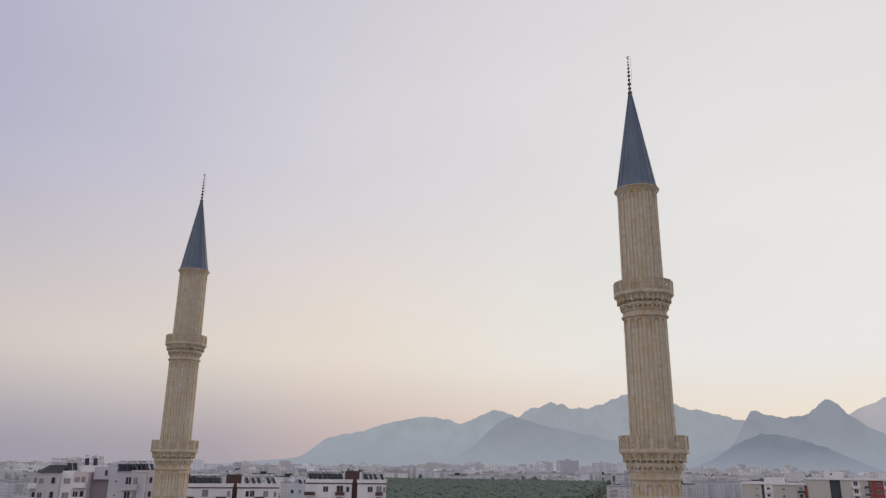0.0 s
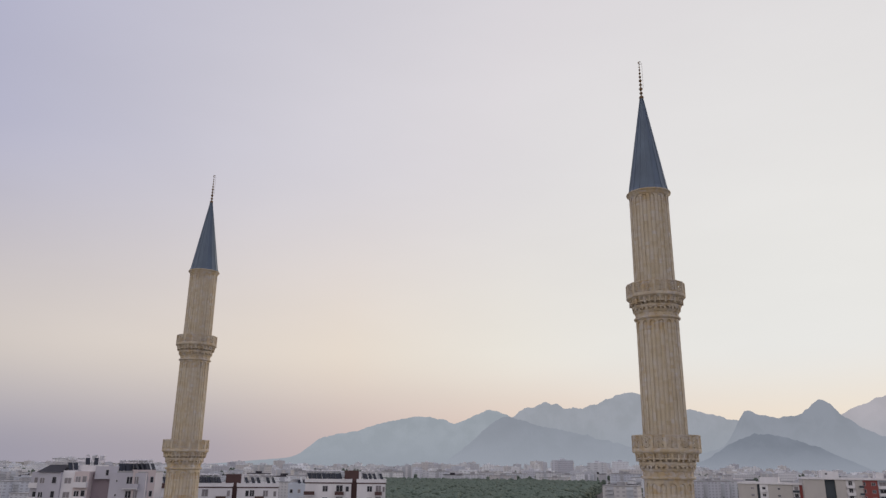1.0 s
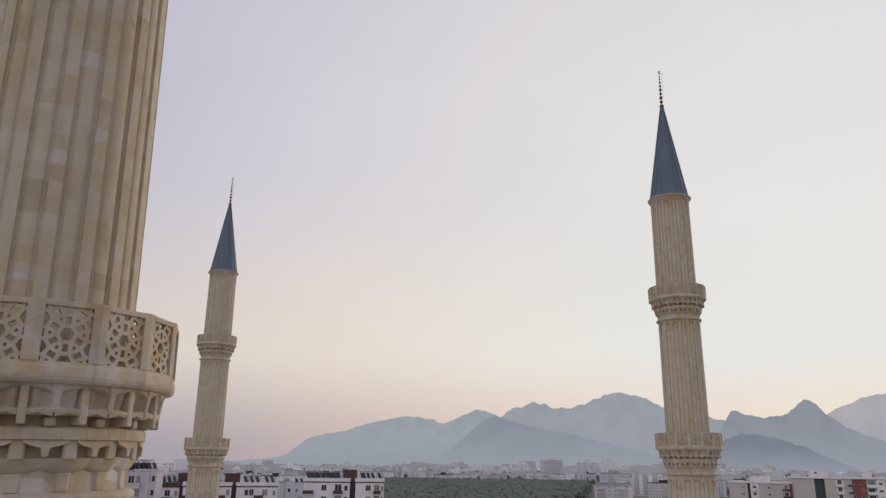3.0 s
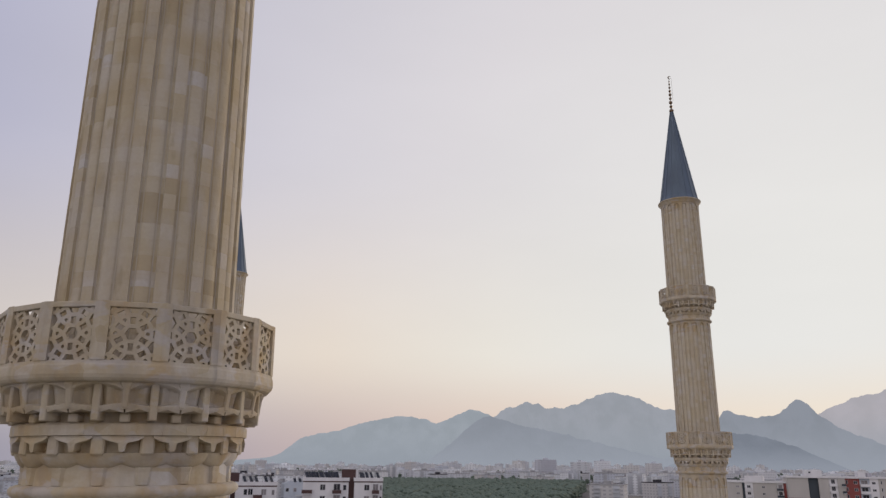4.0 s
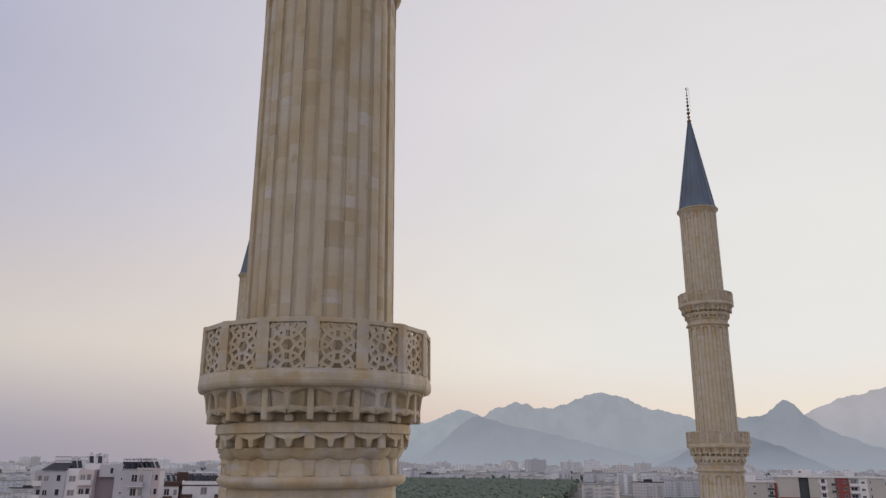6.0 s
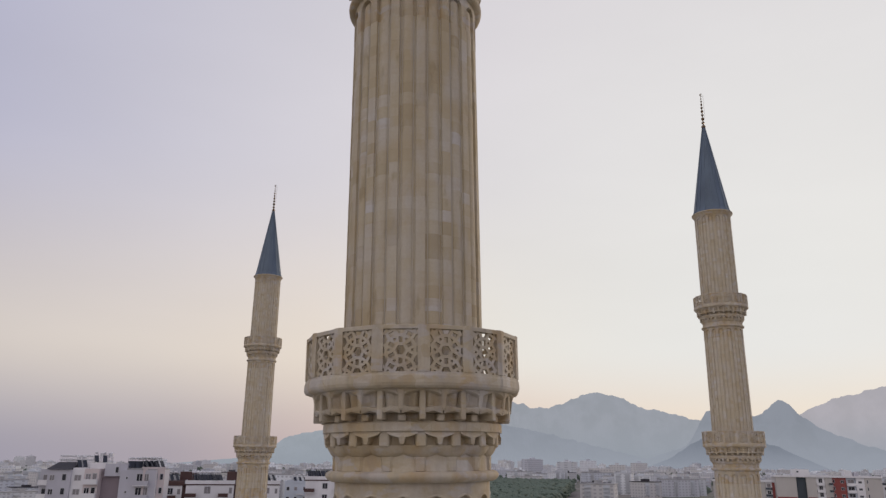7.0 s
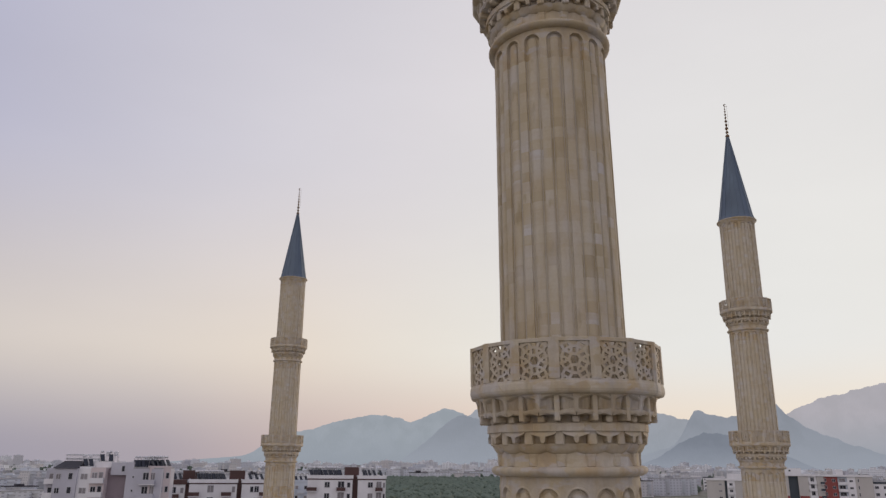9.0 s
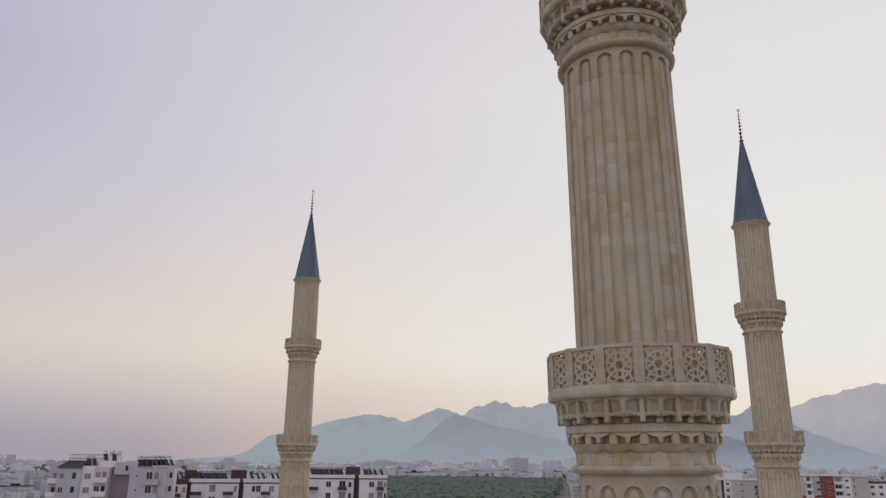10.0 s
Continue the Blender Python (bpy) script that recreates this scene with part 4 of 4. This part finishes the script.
bm.faces.new(lo[::-1])
child("hipped_roof", mesh_of(bm, "hipped_roof", M_ROOF), A.ob, None, "dark hipped tile roof")
A.wall(5.01, 7.89, 0.8, 12.8, TA + 0.4, M_WHITE, TA + 0.003, "roof_parapet")
A.wall(17.0, 23.5, 0.6, 12.8, TA + 0.3, M_FLAT, TA + 0.004, "roof")
for u, v, w, h, c in ((3.6, 0, 1.0, 1.5, 0.1), (1.0, 0, 1.1, 1.3, 0.7), (6.4, 0.5, 1.5, 1.3, 0.9), (8.8, 0, 1.2, 1.6, 0.5), (10.2, 0, 1.0, 1.7, 0.2), (20.0, 0.4, 1.4, 1.7, 0.3), (21.5, 0.4, 1.2, 1.7, 0.7), (-1.4, 2.5, 1.0, 1.3, 0.4)):
    A.windows(u, v, w, h, 6, TA - 0.3, 0.9, c)
A.windows(17.2, 0.4, 0.5, 0.6, 6, TA - 0.3, 1.3, 0.2)
fr, pane = window_mesh(0.8, 1.4, False)
child("pane", pane, child("window", fr, A.ob, Matrix.Translation((14.6, 1.2, TA - 0.7))))
A.balconies(9.5, 0.0, 3.0, 0.9, 6, TA, M_WHITE)
A.balconies(20.5, 0.4, 3.4, 1.0, 6, TA - 0.3, M_LILAC, 0)
A.balconies(-1.4, 2.5, 2.3, 1.0, 6, TA - 0.3, M_WHITE)
tank_row(A, [0.5 + 0.53 * i for i in range(15)], 5.2, TA + 1.6)
heaters(A, [5.8, 6.9], 2.4, TA + 0.4, 0.6)
heaters(A, [8.9, 10.8], 3.9, TA + 1.5, 0.5)
for u in (9.6, 11.4):
    cistern(A.spot(u, 5.8, TA + 1.5))
heaters(A, [17.15 + 0.84 * i for i in range(8)], 2.2, TA + 0.3, 0.55)

A2 = House("pinkish side wing of an apartment house with narrow windows", (-70.4, 174.6), (-66.2, 176.9), 3.05)
A2.wall(0, 4.8, 0.0, 2.0, TA + 0.3, M_PINK)
A2.parapet(0, 4.8, 0.0, 2.0, TA + 0.3, M_PINK, None, 0.4, 0.05)
for u in (1.2, 2.9, 4.1):
    A2.windows(u, 0, 0.8, 1.4, 6, TA, 0.9, 0.6)
heaters(A2, [0.9, 2.0, 3.1, 4.2], 0.9, TA + 0.42, 0.5)

# row of white houses with brown bands and stair recesses
def white_house(label, left, right, width, split, gap, top, penthouse):
    h = House(label, left, right, 3.1)
    h.wall(0, split, 0, 13, top, M_WHITE)
    h.wall(split, split + gap, 1.5, 12, top + 0.6, M_BROWN, 0.0, "stair_recess")
    h.wall(split + gap, width, 0, 13, top, M_WHITE)
    h.parapet(0, split, 0, 13, top, M_WHITE, M_BROWN)
    h.parapet(split + gap, width, 0, 13, top, M_WHITE, M_BROWN)
    h.wall(penthouse[0], penthouse[1], 4, 9, top + penthouse[2], M_BROWN, top + 0.125, "penthouse")
    h.wall(penthouse[1] + 0.01, penthouse[1] + 0.75, 4.2, 5.2, top + penthouse[2] - 0.3, M_WHITE, top + 0.125, "chimney")
    return h


TC = 19.1
C = white_house("white apartment house with brown balconies and roof heaters", (-38.6, 217.7), (-16.1, 220.0), 22.6, 12.9, 1.6, TC, (10.8, 14.9, 3.2))
for u, w, h_, c in ((5.6, 1.5, 1.6, 0.4), (9.6, 1.9, 1.8, 0.6), (11.8, 1.0, 1.5, 0.2), (18.1, 1.5, 1.6, 0.3), (20.6, 1.6, 1.8, 0.5), (22.1, 0.7, 1.5, 0.3)):
    C.windows(u, 0, w, h_, 6, TC - 0.3, 0.9, c)
C.balconies(1.2, 0.0, 2.9, 1.2, 6, TC - 0.3, M_BROWN)
C.balconies(9.6, 0.0, 2.5, 1.1, 6, TC - 0.3, M_BROWN)
C.balconies(20.6, 0.0, 2.0, 1.1, 6, TC - 0.3, M_BROWN)
heaters(C, [0.9 + 1.35 * i for i in range(7)], 2.2, TC + 0.12, 0.5, 0.6)
heaters(C, [1.5 + 1.6 * i for i in range(6)], 6.6, TC + 0.12, 0.5, 0.6)
heaters(C, [16.5, 18.2], 6.5, TC + 0.12, 0.5, 0.6)
heaters(C, [0.8 + 1.5 * i for i in range(6)] + [17.0, 19.5, 21.4], 4.4, TC + 0.12, 0.5, 0.6)

B = white_house("white apartment house with brown stair recess and heaters", (-69.3, 207.0), (-45.1, 212.8), 24.9, 12.6, 1.3, 17.9, (10.6, 14.7, 3.2))
TB = 17.9
for u, w, h_, c in ((5.6, 1.7, 1.9, 0.5), (11.7, 0.9, 1.6, 0.3), (16.6, 1.0, 1.6, 0.3), (17.9, 1.3, 1.7, 0.3), (21.5, 1.4, 1.6, 0.4), (24.0, 0.8, 1.4, 0.4)):
    B.windows(u, 0, w, h_, 5, TB - 0.3, 0.9, c)
B.balconies(1.3, 0.0, 2.9, 1.2, 5, TB - 0.3, M_BROWN)
B.balconies(9.8, 0.0, 2.6, 1.1, 5, TB - 0.3, M_BROWN)
B.balconies(19.9, 0.0, 2.4, 1.1, 5, TB - 0.3, M_BROWN)
heaters(B, [2.2 + 1.35 * i for i in range(6)], 2.3, TB + 0.12, 0.55, 0.6)
heaters(B, [3.0 + 1.7 * i for i in range(4)], 6.8, TB + 0.12, 0.55, 0.6)
heaters(B, [2.6 + 1.5 * i for i in range(5)] + [16.2, 17.9, 19.4, 22.0, 23.5], 4.5, TB + 0.12, 0.55, 0.6)

B0 = House("white apartment house with a red-brown attic", (-75.9, 207.8), (-69.6, 209.4), 3.1)
B0.wall(0, 5.2, 0, 11, 17.4, M_WHITE)
B0.wall(5.2, 6.4, 0.8, 11, 17.6, M_BROWN, 0.0, "stair_recess")
B0.wall(-0.25, 5.6, -0.25, 11.2, 18.6, M_BROWN, 17.405, "attic")
B0.wall(4.2, 8.6, 6, 11.0, 21.0, M_BROWN, 18.605, "penthouse")
B0.windows(4.4, 0, 0.9, 1.5, 5, 17.3, 0.9, 0.4)
B0.windows(2.2, 0, 1.4, 1.7, 5, 17.3, 0.9, 0.4)
B0.balconies(2.2, 0, 3.0, 1.1, 5, 17.0, M_BROWN)
heaters(B0, [0.8, 2.2, 3.6], 2.4, 18.6, 0.5)

D = House("bluish white apartment house with flat roof", (-47.8, 240.8), (-37.5, 241.9), 3.0)
D.wall(0, 10.4, 0, 12, 17.4, M_BLUISH)
D.parapet(0, 10.4, 0, 12, 17.4, M_BLUISH, None, 0.7, 0.1)
for u in (1.0, 3.4, 6.2, 8.9):
    D.windows(u, 0, 1.0, 1.2, 5, 17.3, 0.9, 0.4)
D.balconies(4.8, 0, 2.4, 1.0, 5, 17.2, M_BLUISH)
heaters(D, [3.0, 4.6, 6.2, 7.8], 4.5, 17.52, 0.5)

# long coloured block to the east and its neighbour
TR = 19.5
R = House("long beige and red apartment block with slate strip", (165.3, 341.6), (203.7, 328.6), 3.05)
for u0, u1, v0, mat in ((-3.5, 5.2, 0.0, M_BEIGE), (5.2, 9.4, 1.0, M_SLATE), (9.4, 13.6, 0.0, M_BEIGE), (13.6, 17.2, 0.4, M_WHITE), (17.2, 20.2, 0.0, M_BEIGE), (20.2, 26.0, 0.3, M_RED), (26.0, 30.0, 0.8, M_BLUISH), (30.0, 33.4, 0.1, M_WHITE), (33.4, 40.5, 0.0, M_BEIGE)):
    R.wall(u0, u1, v0, 14, TR, mat)
R.parapet(-3.5, 40.5, 0, 14, TR, M_WHITE, None, 0.8, 0.35)
R.wall(4.4, 11.6, 3, 9, TR + 3.5, M_WHITE, TR + 0.125, "penthouse")
R.wall(26.2, 29.3, 3, 9, TR + 3.2, M_WHITE, TR + 0.125, "penthouse")
R.wall(30.4, 32.0, 4, 8, TR + 2.4, M_LILAC, TR + 0.125, "penthouse")
fr, pane = window_mesh(1.0, 0.8, False)
child("pane", pane, child("window", fr, R.ob, Matrix.Translation((6.6, 3, TR + 2.0))))
for u, v, w, h_ in ((15.4, 0.4, 1.6, 1.9), (20.9, 0.3, 0.8, 1.6), (24.4, 0.3, 1.5, 1.3), (28.0, 0.8, 2.6, 1.6), (31.6, 0.1, 1.5, 1.0), (34.6, 0.0, 0.6, 1.5)):
    R.windows(u, v, w, h_, 6, TR - 0.2, 0.9, 0.1)
R.balconies(15.4, 0.4, 3.2, 1.1, 6, TR - 0.3, M_WHITE)
R.balconies(28.0, 0.8, 3.8, 1.3, 6, TR - 0.3, M_WHITE)
R.balconies(19.6, 0.0, 1.6, 1.0, 6, TR - 0.3, M_SLATE)
for u0, u1 in ((-3.4, 5.1), (9.5, 13.5), (17.3, 20.1)):
    child("band", box_mesh("band", M_RED, u0, u1, -0.12, -0.004, TR - 11.6, TR - 8.7), R.ob)

R2 = House("pale beige apartment block with white end bay", (137.5, 363.9), (150.9, 355.3), 3.05)
for u0, u1, v0, mat in ((3.2, 11.6, 0.0, M_BEIGE), (11.6, 12.8, 0.8, M_SLATE), (12.8, 16.4, 0.0, M_WHITE), (16.4, 26.8, 0.1, M_BEIGE), (26.8, 29.6, 0.6, M_WHITE), (29.6, 34.0, 0.3, M_RED), (34.0, 35.4, 0.6, M_WHITE)):
    R2.wall(u0, u1, v0, 13, 16.9, mat)
R2.parapet(3.2, 35.4, 0, 13, 16.9, M_WHITE, None, 0.8, 0.3)
R2.wall(12.5, 20.5, 3, 9, 20.0, M_WHITE, 17.025, "penthouse")
for u, v, w, h_ in ((9.6, 0.0, 1.5, 1.0), (14.6, 0.0, 1.5, 1.2), (21.0, 0.1, 1.2, 0.9), (28.2, 0.6, 1.6, 1.6), (32.2, 0.3, 1.2, 1.4)):
    R2.windows(u, v, w, h_, 5, 16.7, 0.9, 0.1)
R2.balconies(28.2, 0.6, 2.7, 1.3, 5, 16.6, M_SLATE)
R2.balconies(14.6, 0.0, 2.2, 1.0, 5, 16.6, M_WHITE)

R3 = House("pale apartment block with grey flat roof", (204.5, 331.0), (228.0, 323.0), 3.05)
R3.wall(0, 24, 0, 13, 16.6, M_WHITE)
R3.parapet(0, 24, 0, 13, 16.6, M_SLATE, None, 0.6, 0.2)
for u in (2, 5.5, 9, 12.5, 16, 19.5, 22.5):
    R3.windows(u, 0, 1.6, 1.3, 5, 16.5, 0.9, 0.2)

# slim towers with dark balcony slabs
for i, (x, y, top) in enumerate(((284.0, 741.0, 12.5), (294.5, 737.0, 11.6), (304.5, 731.0, 12.2))):
    T = House("slim white tower block with dark balcony slabs", (x, y), (x + 8.6, y - 3.5), 3.05)
    T.wall(0, 9.0, 0, 14, top, M_WHITE if i == 1 else M_LILAC)
    T.parapet(0, 9.0, 0, 14, top, M_WHITE if i != 1 else M_SLATE, None, 0.9, 0.1)
    T.balconies(5.5, 0.0, 4.4, 1.4, 4, top, M_SLATE if i == 1 else M_BLUISH)
    T.windows(2.0, 0.0, 1.8, 1.4, 4, top, 0.9, 0.1)


# ---------------------------------------------------------------- the city beyond
def block_meshes():
    out = []
    for k, (w, d, h) in enumerate(((20, 14, 18), (16, 16, 21), (26, 13, 15), (14, 13, 24), (30, 14, 18), (18, 15, 16))):
        bm = bmesh.new()
        box(bm, -w / 2, w / 2, -d / 2, d / 2, 0, h)
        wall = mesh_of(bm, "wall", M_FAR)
        bm = bmesh.new()
        line = [(0.0, 2.0)]
        for f in range(1, int(h / 3)):
            line += [(0.15, f * 3.0 - 0.12), (1.3, f * 3.0 - 0.12), (1.3, f * 3.0 + 0.9), (0.15, f * 3.0 + 0.9)]
        line += [(0.15, h - 0.3), (0.0, h - 0.3)]
        ends = [[bm.verts.new((x, -d / 2 + 0.02 - y, z)) for y, z in line] for x in (-1.9, 1.9)]
        for q in range(len(line)):
            p = (q + 1) % len(line)
            bm.faces.new((ends[0][q], ends[0][p], ends[1][p], ends[1][q]))
        bm.faces.new(ends[0])
        bm.faces.new(ends[1][::-1])
        bal = mesh_of(bm, "balcony_bay", M_FAR_BAY)
        bm = bmesh.new()
        box(bm, -w / 2 - 0.3, w / 2 + 0.3, -d / 2 - 0.3, d / 2 + 0.3, h + 0.003, h + 0.75)
        box(bm, -2.4, 2.4, -2, 2.5, h + 0.753, h + 3.2)
        roof = mesh_of(bm, "roof", (M_FLAT, M_FAR_BAY, M_FLAT, M_FAR_BAY, M_FLAT, M_ROOF)[k])
        out.append((wall, bal, roof, w))
    return out


BLOCKS = block_meshes()


def city():
    rng = random.Random(77)
    d = 430.0
    verts, faces = [], []
    while d < 3300:
        a = -40.0
        while a < 47.0:
            k = rng.randrange(6)
            width = (20, 16, 26, 14, 30, 18)[k]
            a += math.degrees((width + rng.uniform(4, 18)) / d)
            dd = d * rng.uniform(0.95, 1.06)
            x, y = dd * math.sin(radians(a)), dd * math.cos(radians(a))
            woods = -8.5 < a < 12.6 and dd < 790
            front = (14.0 < a < 48 and dd < 600) or (-26 < a < 1 and dd < 470) or (20.0 < a < 23.6 and dd < 830)
            if woods or front or rng.random() < 0.16:
                continue
            yaw = -radians(a) + radians(rng.choice((-35, -20, -10, 0, 8, 25, 40)))
            if dd < 1000:
                wall, bal, roof, h = BLOCKS[k]
                ob = thing("apartment_block", "pale plastered apartment block in the hazy city", "apartment block", Matrix.Translation((x, y, 0)) @ Matrix.Rotation(yaw, 4, "Z"), "apartment blocks of the city")
                s = rng.choice((0.62, 0.70, 0.78, 0.84)) * (0.72 if a < -14 else (0.85 if a > 11 and dd < 830 else 1.0))
                ob.scale = (1, 1, s)
                child("wall", wall, ob)
                for q in (-0.28, 0.28):
                    child("balcony_bay", bal, ob, Matrix.Translation((q * h, 0, 0)))
                child("roof", roof, ob)
            else:
                h = rng.choice((6, 8, 9, 11, 12, 14, 16)) + (rng.random() < (0.34 if -2 < a < 25 else 0.05)) * rng.uniform(5, 17)
                w, dep = width * rng.uniform(0.8, 1.3), 14
                c, s = math.cos(yaw), math.sin(yaw)
                for bw, bd, z0, z1 in ((w, dep, 0, h), (w * 0.25, dep * 0.3, h + 0.01, h + 2.6)):
                    b = len(verts)
                    for px, py in ((-bw / 2, -bd / 2), (bw / 2, -bd / 2), (bw / 2, bd / 2), (-bw / 2, bd / 2)):
                        for z in (z0, z1):
                            verts.append((x + px * c - py * s, y + px * s + py * c, z))
                    faces.extend(tuple(b + q for q in f) for f in ((0, 2, 3, 1), (2, 4, 5, 3), (4, 6, 7, 5), (6, 0, 1, 7), (1, 3, 5, 7)))
        d *= 1.085 if d < 1000 else 1.11
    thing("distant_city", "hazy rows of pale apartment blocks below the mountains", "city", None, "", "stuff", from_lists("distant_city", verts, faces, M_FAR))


city()
